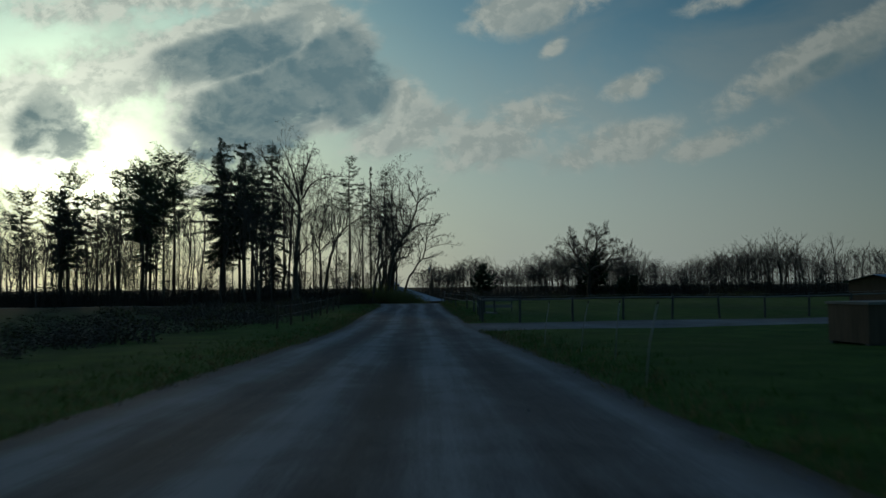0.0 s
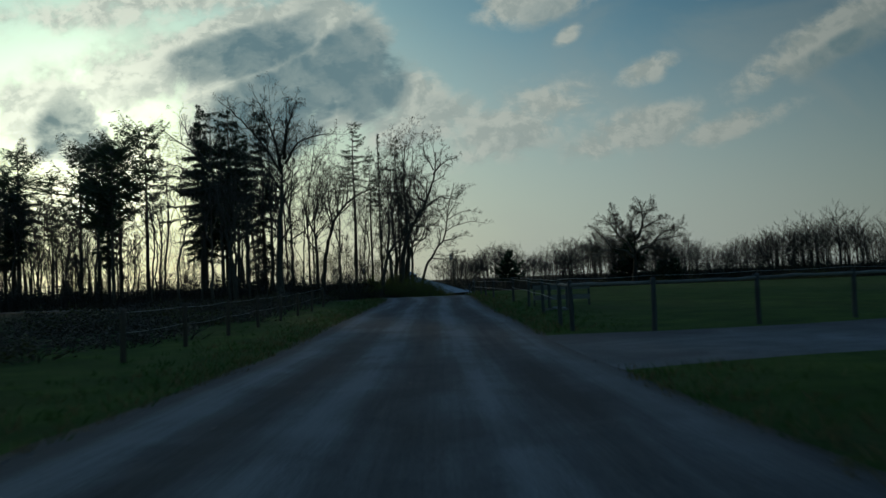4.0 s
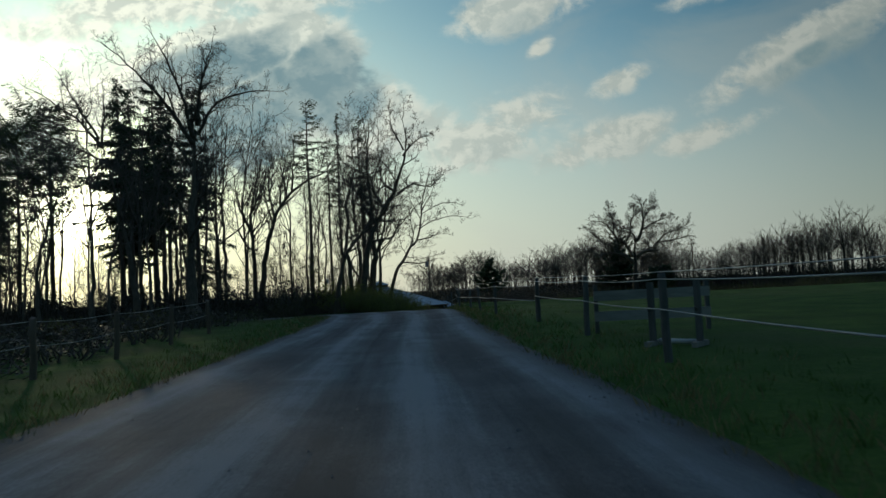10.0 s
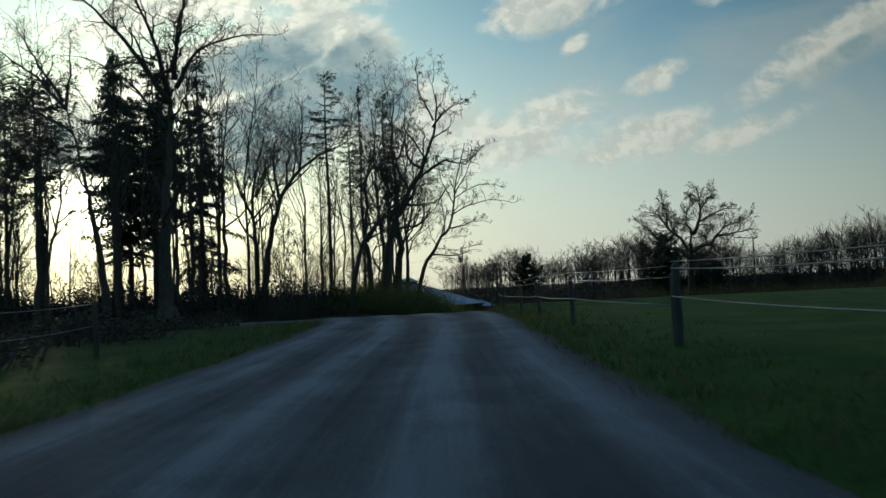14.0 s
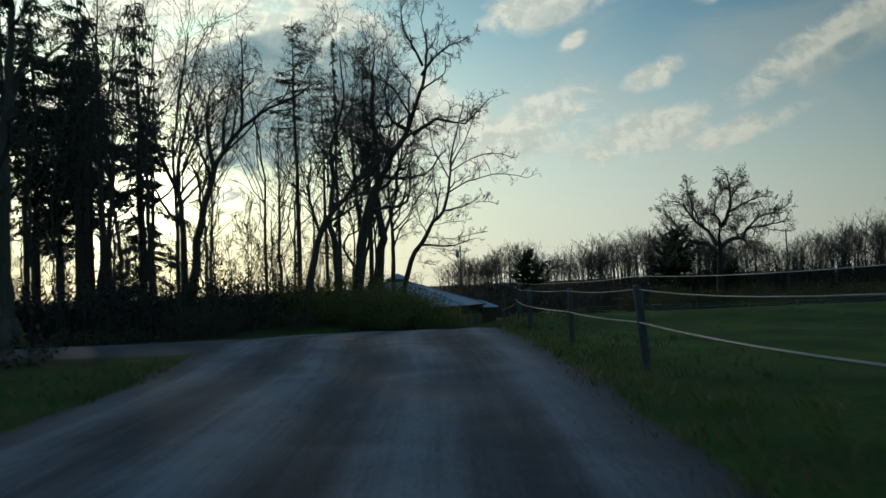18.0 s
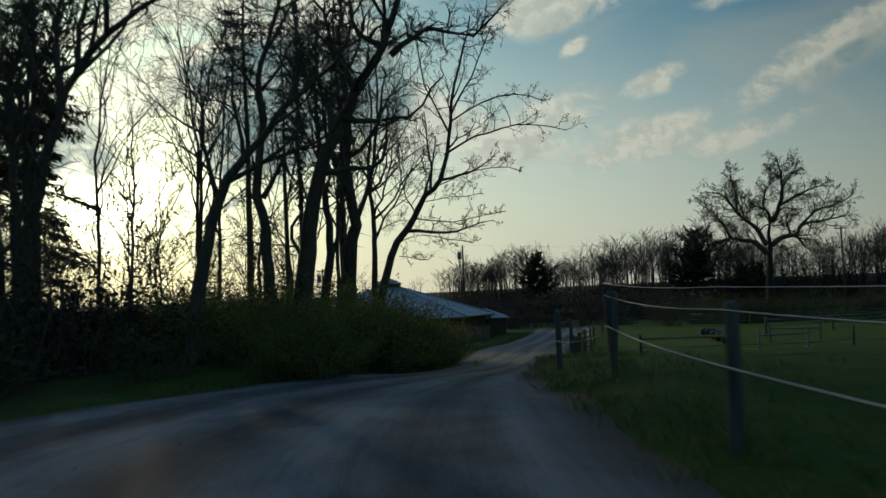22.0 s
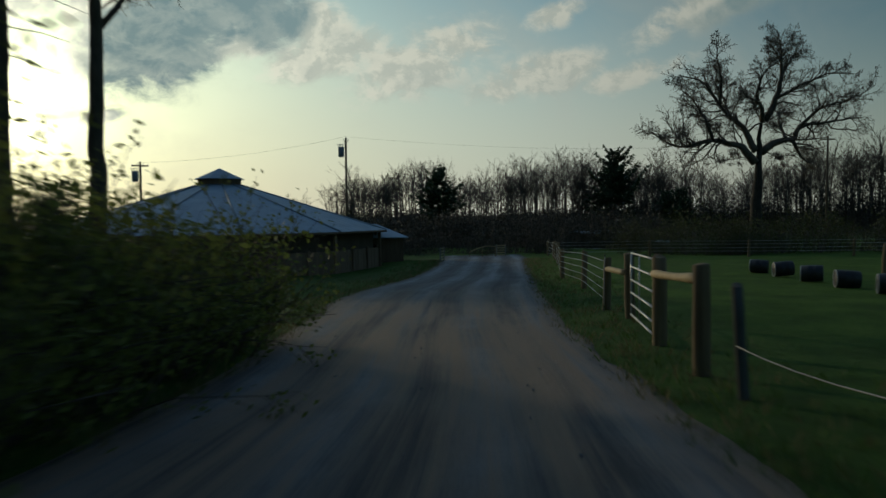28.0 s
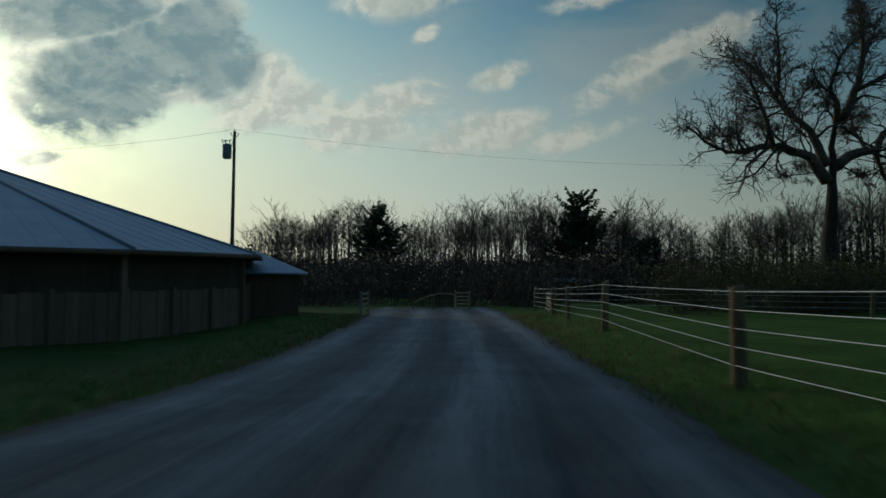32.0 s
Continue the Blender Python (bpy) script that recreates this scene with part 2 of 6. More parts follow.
BARK = simple("bark", (0.045, 0.038, 0.03), (0.14, 0.115, 0.09), 9.0, 0.9, relief=0.8, depth=0.03, stretch=(1, 1, 0.25))
TWIG = simple("twig_bark", (0.055, 0.046, 0.038), (0.135, 0.11, 0.09), 6.0, 0.9)
OAKBARK = simple("oak_bark", (0.022, 0.019, 0.016), (0.07, 0.061, 0.05), 7.0, 0.9, relief=0.9, depth=0.04, stretch=(1, 1, 0.25))
POSTWOOD = simple("weathered_post", (0.04, 0.042, 0.04), (0.115, 0.118, 0.112), 14.0, 0.85, relief=0.6, depth=0.01, stretch=(1, 1, 0.12))
TREATED = simple("treated_post", (0.10, 0.07, 0.038), (0.21, 0.15, 0.082), 14.0, 0.85, relief=0.6, depth=0.01, stretch=(1, 1, 0.12))
PEELED = simple("peeled_log", (0.27, 0.19, 0.095), (0.44, 0.34, 0.19), 10.0, 0.7, relief=0.3, stretch=(0.15, 1, 1))
RAILWOOD = simple("grey_rail", (0.12, 0.117, 0.105), (0.27, 0.262, 0.24), 12.0, 0.85, relief=0.5, stretch=(0.15, 1, 1))
TAPE = simple("white_tape", (0.21, 0.22, 0.21), (0.36, 0.37, 0.35), 20.0, 0.6, relief=0.1)
WIRE = simple("bright_wire", (0.45, 0.46, 0.46), (0.7, 0.71, 0.70), 30.0, 0.4, relief=0.05)
CABLE = simple("black_cable", (0.02, 0.02, 0.02), (0.04, 0.04, 0.04), 20.0, 0.6, relief=0.05)
GALV = simple("galvanised_steel", (0.30, 0.315, 0.32), (0.46, 0.475, 0.48), 12.0, 0.45, metal=0.6, relief=0.1)
DARKBOARD = simple("dark_board", (0.085, 0.056, 0.036), (0.16, 0.108, 0.072), 8.0, 0.85, relief=0.4, stretch=(1, 1, 0.15))
# board tone darkened to hold the shade below the barn eave
EAVESHADE = simple("eave_shade_board", (0.052, 0.040, 0.031), (0.105, 0.080, 0.062), 8.0, 0.9, relief=0.4, stretch=(1, 1, 0.15))
BROWNBOARD = simple("brown_board", (0.13, 0.088, 0.062), (0.24, 0.165, 0.118), 7.0, 0.85, relief=0.5, stretch=(1, 1, 0.12))
TRIMWOOD = simple("pale_trim", (0.30, 0.31, 0.31), (0.48, 0.49, 0.49), 10.0, 0.7, relief=0.2)
PLASTIC = simple("black_plastic", (0.012, 0.012, 0.013), (0.03, 0.03, 0.032), 9.0, 0.45, relief=0.1)
WHITEPAINT = simple("white_paint", (0.62, 0.62, 0.60), (0.80, 0.80, 0.78), 10.0, 0.55, relief=0.1)
POLEWOOD = simple("creosoted_pole", (0.06, 0.045, 0.032), (0.15, 0.11, 0.08), 9.0, 0.85, relief=0.5, stretch=(1, 1, 0.1))
HIPCAP = simple("weathered_hip_cap", (0.13, 0.17, 0.205), (0.22, 0.27, 0.31), 6.0, 0.6, metal=0.3, relief=0.1)
CERAMIC = simple("grey_ceramic", (0.22, 0.23, 0.24), (0.34, 0.35, 0.36), 10.0, 0.4, relief=0.05)
STONE = simple("limestone_chip", (0.11, 0.115, 0.12), (0.24, 0.245, 0.25), 18.0, 0.9, relief=0.4)


def leafy(name, dark, light, through_light=0.35, rough=0.6):
    def build(n, bsdf):
        rnd = n.add("ShaderNodeNewGeometry").outputs["Random Per Island"]
        col = n.ramp(rnd, [(0.0, dark), (1.0, light)])
        n.put(bsdf.inputs["Base Color"], col)
        bsdf.inputs["Roughness"].default_value = rough
        tr = n.add("ShaderNodeBsdfTranslucent")
        n.put(tr.inputs[0], col)
        mix = n.add("ShaderNodeMixShader")
        mix.inputs[0].default_value = through_light
        t = n.tree
        t.links.new(bsdf.outputs[0], mix.inputs[1])
        t.links.new(tr.outputs[0], mix.inputs[2])
        out = [x for x in t.nodes if x.type == "OUTPUT_MATERIAL"][0]
        t.links.new(mix.outputs[0], out.inputs[0])
    return material(name, build)


NEEDLE = leafy("conifer_needles", (0.014, 0.03, 0.012), (0.04, 0.065, 0.025), 0.15)
WATER = simple("muddy_water", (0.02, 0.022, 0.02), (0.045, 0.042, 0.035), 3.0, 0.38, relief=0.02, depth=0.002)
LARCH = leafy("larch_needles", (0.03, 0.05, 0.02), (0.07, 0.09, 0.035), 0.25)
LEAF = leafy("spring_leaf", (0.090, 0.115, 0.028), (0.195, 0.225, 0.056), 0.5)
DRYLEAF = leafy("brushwood_leaf", (0.05, 0.05, 0.022), (0.10, 0.105, 0.04), 0.3)
OLIVE = leafy("hedge_leaf", (0.042, 0.050, 0.017), (0.086, 0.098, 0.032), 0.3)
BRAMBLE = leafy("bramble_leaf", (0.026, 0.025, 0.018), (0.052, 0.047, 0.032), 0.15)
GRASSBLADE = leafy("grass_blade", (0.03, 0.07, 0.012), (0.09, 0.16, 0.03), 0.35)
DRYGRASS = leafy("dry_grass_blade", (0.10, 0.085, 0.04), (0.22, 0.19, 0.09), 0.35)


def ground_material():
    def build(n, bsdf):
        co = n.add("ShaderNodeTexCoord").outputs["Object"]
        sep = n.add("ShaderNodeSeparateXYZ")
        n.put(sep.inputs[0], co)
        x, y = sep.outputs[0], sep.outputs[1]
        big, mid, fine = n.noise(co, 0.05, 3.0), n.noise(co, 0.6, 4.0), n.noise(co, 9.0, 6.0, 0.7)
        grass = n.ramp(n.math("ADD", n.math("MULTIPLY", mid, 0.55), n.math("MULTIPLY", fine, 0.45)),
                       [(0.3, (0.020, 0.044, 0.010)), (0.5, (0.043, 0.094, 0.017)), (0.72, (0.105, 0.185, 0.030))])
        dry = n.ramp(n.math("ADD", n.math("MULTIPLY", mid, 0.4), n.math("MULTIPLY", fine, 0.6)),
                     [(0.3, (0.022, 0.026, 0.020)), (0.7, (0.056, 0.058, 0.042))])
        litter = n.ramp(fine, [(0.3, (0.03, 0.024, 0.016)), (0.7, (0.09, 0.07, 0.045))])
        worn = n.range(n.math("ADD", n.math("MULTIPLY", big, 0.6), n.math("MULTIPLY", mid, 0.4)), 0.5, 0.66)
        col = n.mix(n.math("MULTIPLY", worn, 0.55), grass, dry)
        # east pasture: lusher green with the sun through the gap put into its colour
        lush_sunlit = n.ramp(n.math("ADD", n.math("MULTIPLY", mid, 0.5), n.math("MULTIPLY", fine, 0.5)),
                      [(0.3, (0.036, 0.066, 0.010)), (0.5, (0.066, 0.124, 0.018)), (0.72, (0.13, 0.21, 0.032))])
        sunlit_pasture = n.math("MULTIPLY", n.range(n.math("ADD", x, n.math("MULTIPLY", mid, 3.0)), 8.5, 12.0), n.range(y, 122.0, 134.0))
        col = n.mix(n.math("MULTIPLY", sunlit_pasture, 0.8), col, lush_sunlit)
        wood = n.math("MULTIPLY", n.range(n.math("ADD", x, n.math("MULTIPLY", mid, 5.0)), -4.0, -11.0), n.range(y, 52.0, 92.0))
        far = n.range(y, 205.0, 250.0)
        left = n.math("MULTIPLY", n.range(n.math("ADD", x, n.math("MULTIPLY", mid, 6.0)), -6.0, -13.0), 0.45)
        col = n.mix(left, col, dry)
        col = n.mix(n.math("MAXIMUM", wood, far), col, litter)
        n.put(bsdf.inputs["Base Color"], col)
        bsdf.inputs["Roughness"].default_value = 0.95
        bsdf.inputs["Specular IOR Level"].default_value = 0.1
        bump(n, bsdf, n.math("ADD", fine, n.math("MULTIPLY", mid, 2.0)), 0.9, 0.08)
    return material("meadow", build)


def gravel_material():
    def build(n, bsdf):
        co = n.add("ShaderNodeTexCoord").outputs["Object"]
        uv = n.add("ShaderNodeUVMap", uv_map="road").outputs[0]
        sep = n.add("ShaderNodeSeparateXYZ")
        n.put(sep.inputs[0], uv)
        across = sep.outputs[0]
        fine, mid, big = n.noise(co, 28.0, 5.0, 0.75), n.noise(co, 1.1, 4.0), n.noise(co, 0.16, 3.0)
        mp = n.add("ShaderNodeMapping")
        mp.inputs["Scale"].default_value = (9.0, 0.10, 1.0)
        n.put(mp.inputs[0], uv)
        streak = n.noise(mp.outputs[0], 1.0, 4.0, 0.6)
        mp2 = n.add("ShaderNodeMapping")
        mp2.inputs["Scale"].default_value = (30.0, 0.07, 1.0)
        n.put(mp2.inputs[0], uv)
        streak = n.math("ADD", n.math("MULTIPLY", streak, 0.62), n.math("MULTIPLY", n.noise(mp2.outputs[0], 1.0, 5.0, 0.65), 0.38))
        wob = n.math("ADD", across, n.math("MULTIPLY", n.math("SUBTRACT", n.noise(co, 0.12, 2.0), 0.5), 0.10))
        tracks = n.math("MULTIPLY", n.math("COSINE", n.math("MULTIPLY", n.math("SUBTRACT", wob, 0.52), 25.0)), -0.085)
        patch = n.math("MULTIPLY", n.math("SUBTRACT", n.noise(co, 0.55, 5.0, 0.6, 0.8), 0.5), 0.22)
        f = n.math("ADD", n.math("ADD", n.math("ADD", n.math("MULTIPLY", fine, 0.35), n.math("MULTIPLY", mid, 0.08)), n.math("MULTIPLY", streak, 0.57)), n.math("ADD", tracks, patch))
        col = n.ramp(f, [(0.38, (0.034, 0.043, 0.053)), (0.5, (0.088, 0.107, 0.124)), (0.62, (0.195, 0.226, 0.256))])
        # loose dark gravel between and beside the wheel tracks
        edge = n.math("ABSOLUTE", n.math("SUBTRACT", across, 0.5))
        damp = n.math("MAXIMUM", n.range(n.math("ADD", edge, n.math("MULTIPLY", mid, 0.10)), 0.40, 0.52), n.math("MULTIPLY", n.range(big, 0.52, 0.68), 0.5))
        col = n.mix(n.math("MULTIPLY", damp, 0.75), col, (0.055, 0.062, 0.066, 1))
        verge = n.range(n.math("ADD", edge, n.math("MULTIPLY", n.math("SUBTRACT", mid, 0.5), 0.10)), 0.445, 0.49)
        col = n.mix(n.math("MULTIPLY", verge, 0.8), col, n.ramp(fine, [(0.3, (0.022, 0.026, 0.014)), (0.7, (0.070, 0.064, 0.036))]))
        clay = n.math("MULTIPLY", n.range(sep.outputs[1], 98.0, 110.0), n.range(sep.outputs[1], 146.0, 130.0))
        col = n.mix(n.math("MULTIPLY", clay, n.range(streak, 0.36, 0.60)), col, (0.21, 0.16, 0.12, 1))
        n.put(bsdf.inputs["Base Color"], col)
        bsdf.inputs["Roughness"].default_value = 0.85
        bump(n, bsdf, n.math("ADD", fine, n.math("MULTIPLY", streak, 1.2)), 0.7, 0.03)
    return material("gravel", build)


def roof_material():
    def build(n, bsdf):
        co = n.add("ShaderNodeTexCoord").outputs["Object"]
        a, b = n.noise(co, 0.8, 4.0), n.noise(co, 7.0, 4.0)
        col = n.ramp(n.math("ADD", n.math("MULTIPLY", a, 0.7), n.math("MULTIPLY", b, 0.3)), [(0.35, (0.20, 0.275, 0.345)), (0.65, (0.295, 0.375, 0.45))])
        n.put(bsdf.inputs["Base Color"], col)
        bsdf.inputs["Metallic"].default_value = 0.35
        n.put(bsdf.inputs["Roughness"], n.math("ADD", n.math("MULTIPLY", a, 0.25), 0.5))
        bump(n, bsdf, a, 0.15, 0.02)
    return material("metal_roofing", build)


GROUND, GRAVEL, ROOFING = ground_material(), gravel_material(), roof_material()


# ---- shapes ----
class Shell:
    """Vertices and faces of one mesh in the making."""

    def __init__(self):
        self.v, self.f = [], []

    def tube(self, pts, radii, sides, close=True):
        base, last = len(self.v), len(pts) - 1
        side = Vector((1, 0.13, 0.07))
        for i, p in enumerate(pts):
            d = (pts[min(i + 1, last)] - pts[max(i - 1, 0)])
            a = d.cross(side)
            if a.length < 1e-6:
                a = d.cross(Vector((0, 1, 0)))
            a.normalize()
            b = d.cross(a).normalized()
            r = radii[i]
            for k in range(sides):
                w = 2 * math.pi * k / sides
                self.v.append(tuple(p + a * (r * math.cos(w)) + b * (r * math.sin(w))))
        for i in range(last):
            for k in range(sides):
                k2 = (k + 1) % sides
                o = base + i * sides
                self.f.append((o + k, o + k2, o + sides + k2, o + sides + k))
        if close:
            self.f.append(tuple(base + k for k in range(sides))[::-1])
            self.f.append(tuple(base + last * sides + k for k in range(sides)))

    def box(self, lo, hi, m=None):
        o = len(self.v)
        for z in (lo[2], hi[2]):
            for x, y in ((lo[0], lo[1]), (hi[0], lo[1]), (hi[0], hi[1]), (lo[0], hi[1])):
                p = Vector((x, y, z))
                self.v.append(tuple(m @ p if m else p))
        self.f += [(o, o + 3, o + 2, o + 1), (o + 4, o + 5, o + 6, o + 7)]
        self.f += [(o + k, o + (k + 1) % 4, o + 4 + (k + 1) % 4, o + 4 + k) for k in range(4)]

    def flat(self, *pts):
        o = len(self.v)
        self.v += [tuple(p) for p in pts]
        self.f.append(tuple(range(o, o + len(pts))))

    def mesh(self, name, mat, smooth=True):
        me = bpy.data.meshes.new(name)
        me.from_pydata(self.v, [], self.f)
        me.materials.append(mat)
        if smooth:
            me.polygons.foreach_set("use_smooth", [True] * len(me.polygons))
        me.update()
        return me


def part(name, shell, mat, parent, label="", smooth=True, at=None):
    """Links a shell (or a finished mesh) as one mesh object under a thing."""
    ob = new(name, shell if isinstance(shell, bpy.types.Mesh) else shell.mesh(name, mat, smooth))
    ob.parent = parent
    if at is not None:
        ob.matrix_basis = at
    if label:
        ob["label"] = label
    if name in ("branchwork", "foliage", "stem_tangle", "canopy"):
        ob["kind"] = "stuff"
    return ob


def thing(name, x, y, z, label, category, group="", rz=0.0):
    ob = new(name)
    ob.matrix_basis = pose(x, y, z, 0, 0, rz)
    return tagged(ob, label, category, group)


def smooth01(a, b, x):
    t = np.clip((x - a) / (b - a), 0.0, 1.0)
    return t * t * (3 - 2 * t)


LANE_Y = np.array([-60, -30, 0, 11, 31, 40, 47, 60, 72, 80, 89, 93, 97, 102, 109, 116, 119, 125, 130.6, 136, 150, 160, 182, 220, 300, 420, 700, 1500, 4000.0])
LANE_Z = np.array([1.3, 0.9, 0.32, 0.08, -0.34, -0.44, -0.5, -0.42, -0.22, -0.21, -0.35, -0.44, -0.6, -0.93, -1.6, -2.26, -2.51, -2.9, -3.12, -3.27, -3.58, -3.80, -4.38, -5.0, -5.0, -4.5, -4.0, -4.0, -4.0])


def height(x, y):
    """The lie of the land."""
    x, y = np.asarray(x, float), np.asarray(y, float)
    z = sum(np.interp(y + o, LANE_Y, LANE_Z) for o in (-3, -1.5, 0, 1.5, 3)) / 5
    bank = smooth01(-2.2, -8.0, x + 0.10 * np.maximum(y - 112, 0)) * smooth01(98, 106, y) * smooth01(148, 126, y)
    z = z + bank * (np.maximum(-0.55 - z, 0) * 0.85)
    z = z + 0.42 * smooth01(0.8, 2.0, x) * smooth01(89, 96, y) * smooth01(118, 109, y)
    z = z + 0.14 * smooth01(-0.9, 0.3, x - 6.9 - 0.235 * (y - 130.6)) * smooth01(40, 20, x) * smooth01(124, 131, y) * smooth01(172, 150, y)
    z = z + 0.05 * smooth01(2.0, 3.4, x) * smooth01(38, 43, y) * smooth01(74, 62, y)
    z = z - 0.32 * smooth01(4.5, -1.0, x) * smooth01(142, 153, y) * smooth01(215, 190, y)
    z = z + 1.2 * smooth01(-15, 40, x) * smooth01(300, 440, y)
    z = z + smooth01(60, 200, x) * smooth01(320, 60, y) * 2.5 + smooth01(-30, -160, x) * 0.6
    return z + 0.05 * np.sin(x * 0.31 + 1) * np.sin(y * 0.23) * smooth01(5, 12, np.abs(x))


def hz(x, y):
    return float(height(x, y))


def grid_mesh(name, xs, ys, lift, mat):
    gx, gy = np.meshgrid(xs, ys)
    gz = height(gx, gy) + lift
    v = np.stack([gx, gy, gz], -1).reshape(-1, 3)
    w = len(xs)
    i = (np.arange(len(ys) - 1)[:, None] * w + np.arange(w - 1)[None]).reshape(-1)
    f = np.stack([i, i + 1, i + w + 1, i + w], 1)
    me = bpy.data.meshes.new(name)
    me.from_pydata(v.tolist(), [], f.tolist())
    me.materials.append(mat)
    me.polygons.foreach_set("use_smooth", [True] * len(me.polygons))
    return me


def spaced(*runs):
    out = []
    for a, b, step in runs:
        out += list(np.arange(a, b, step))
    return np.array(out + [runs[-1][1]])


ground = new("ground", grid_mesh("ground", spaced((-4000, -400, 600), (-400, -60, 20), (-60, -16, 4), (-16, 20, 1.0), (20, 80, 4), (80, 400, 20), (400, 4000, 600)),
                                 spaced((-400, -40, 40), (-40, 210, 1.25), (210, 420, 10), (420, 1000, 60), (1000, 4000, 500)), 0.0, GROUND))
tagged(ground, "rolling spring meadow with patchy green and dry grass", "ground", kind="structure")


def lane_mesh(name, ys, left, right, lift, rut):
    """A gravel lane laid over the land, with shallow wheel tracks."""
    n = 24
    v, f, uv = [], [], []
    for j, y in enumerate(ys):
        a, b = float(left(y)), float(right(y))
        for i in range(n + 1):
            s = i / n
            ragged = 0.35 * noise.noise((y * 0.35, s * 2.0, 7.0)) * (1 if i in (0, n) else 0)
            x = a + (b - a) * s + ragged
            e = min(s, 1 - s)
            z = hz(x, y) + lift * min(1.0, e / 0.06) - 0.015 * (e < 0.01)
            z += rut * (math.cos(s * math.pi * 8) * -0.5) * min(1, e / 0.15) + 0.012 * noise.noise((x * 1.3, y * 0.7, 2.0))
            v.append((x, y, z))
            uv.append((s, y))
    w = n + 1
    for j in range(len(ys) - 1):
        for i in range(n):
            o = j * w + i
            f.append((o, o + 1, o + w + 1, o + w))
    me = bpy.data.meshes.new(name)
    me.from_pydata(v, [], f)
    me.materials.append(GRAVEL)
    lay = me.uv_layers.new(name="road")
    idx = np.empty(len(me.loops), int)
    me.loops.foreach_get("vertex_index", idx)
    lay.data.foreach_set("uv", np.array(uv)[idx].ravel())
    me.polygons.foreach_set("use_smooth", [True] * len(me.polygons))
    return me


EDGE_Y = np.array([-40, 0, 16, 40, 52, 61, 72, 80, 86, 92, 98, 103, 109, 115, 122, 128, 136, 140, 145, 151, 160, 172, 182.0])
EDGE_L = np.array([-4.0, -4.0, -4.2, -4.4, -5.0, -5.0, -4.9, -5.6, -7.0, -8.5, -7.5, -4.8, -3.3, -2.3, -1.2, -0.7, 0.0, 0.8, 2.5, 4.2, 6.0, 7.8, 9.2])
EDGE_R = np.array([3.4, 3.5, 3.2, 2.3, 2.1, 1.6, 1.2, 1.2, 1.1, 0.9, 0.75, 0.85, 1.7, 2.8, 4.1, 5.0, 6.6, 7.3, 8.5, 9.7, 11.7, 14.6, 16.2])
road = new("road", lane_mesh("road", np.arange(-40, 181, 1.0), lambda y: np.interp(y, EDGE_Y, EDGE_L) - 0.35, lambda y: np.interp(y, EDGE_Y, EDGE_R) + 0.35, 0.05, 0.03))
tagged(road, "grey gravel farm lane with pale wheel tracks", "road", kind="structure")


def side_lane(name, x0, x1, mid, half, label, shade=0.42):
    """A lane that leaves the farm lane sideways."""
    n, v, f, uv = 12, [], [], []
    xs = np.arange(x0, x1 + 0.01, 1.0)
    for x in xs:
        c, h = mid(x), half(x)
        for i in range(n + 1):
            s = i / n
            y = c + h * (2 * s - 1) + (0.35 * noise.noise((x * 0.35, s, 3.0)) if i in (0, n) else 0)
            v.append((x, y, hz(x, y) + 0.035 * min(1, min(s, 1 - s) / 0.1) - 0.01))
            uv.append((shade + 0.06 * s, x))
    w = n + 1
    for j in range(len(xs) - 1):
        for i in range(n):
            o = j * w + i
            f.append((o, o + w, o + w + 1, o + 1))
    me = bpy.data.meshes.new(name)
    me.from_pydata(v, [], f)
    me.materials.append(GRAVEL)
    lay = me.uv_layers.new(name="road")
    idx = np.empty(len(me.loops), int)
    me.loops.foreach_get("vertex_index", idx)
    lay.data.foreach_set("uv", np.array(uv)[idx].ravel())
    me.polygons.foreach_set("use_smooth", [True] * len(me.polygons))
    return tagged(new(name, me), label, "road", kind="structure")


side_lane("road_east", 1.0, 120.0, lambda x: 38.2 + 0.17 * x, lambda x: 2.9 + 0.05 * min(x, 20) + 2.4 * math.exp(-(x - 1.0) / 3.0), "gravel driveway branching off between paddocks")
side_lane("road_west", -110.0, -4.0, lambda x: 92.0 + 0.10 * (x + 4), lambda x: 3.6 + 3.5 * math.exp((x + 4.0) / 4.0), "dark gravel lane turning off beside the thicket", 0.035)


# ---- trees ----
def curve_points(guide, step):
    """A rounded line through a few guide points."""
    g = [Vector(p) for p in guide]
    g = [g[0] * 2 - g[1]] + g + [g[-1] * 2 - g[-2]]
    out = []
    for i in range(1, len(g) - 2):
        n = max(2, int((g[i + 1] - g[i]).length / step))
        for k in range(n):
            t = k / n
            a, b, c, d = g[i - 1], g[i], g[i + 1], g[i + 2]
            out.append(0.5 * ((2 * b) + (c - a) * t + (2 * a - 5 * b + 4 * c - d) * t * t + (3 * b - a - 3 * c + d) * t ** 3))
    return out + [g[-2]]


SIDES = (9, 6, 4, 3, 3, 3)


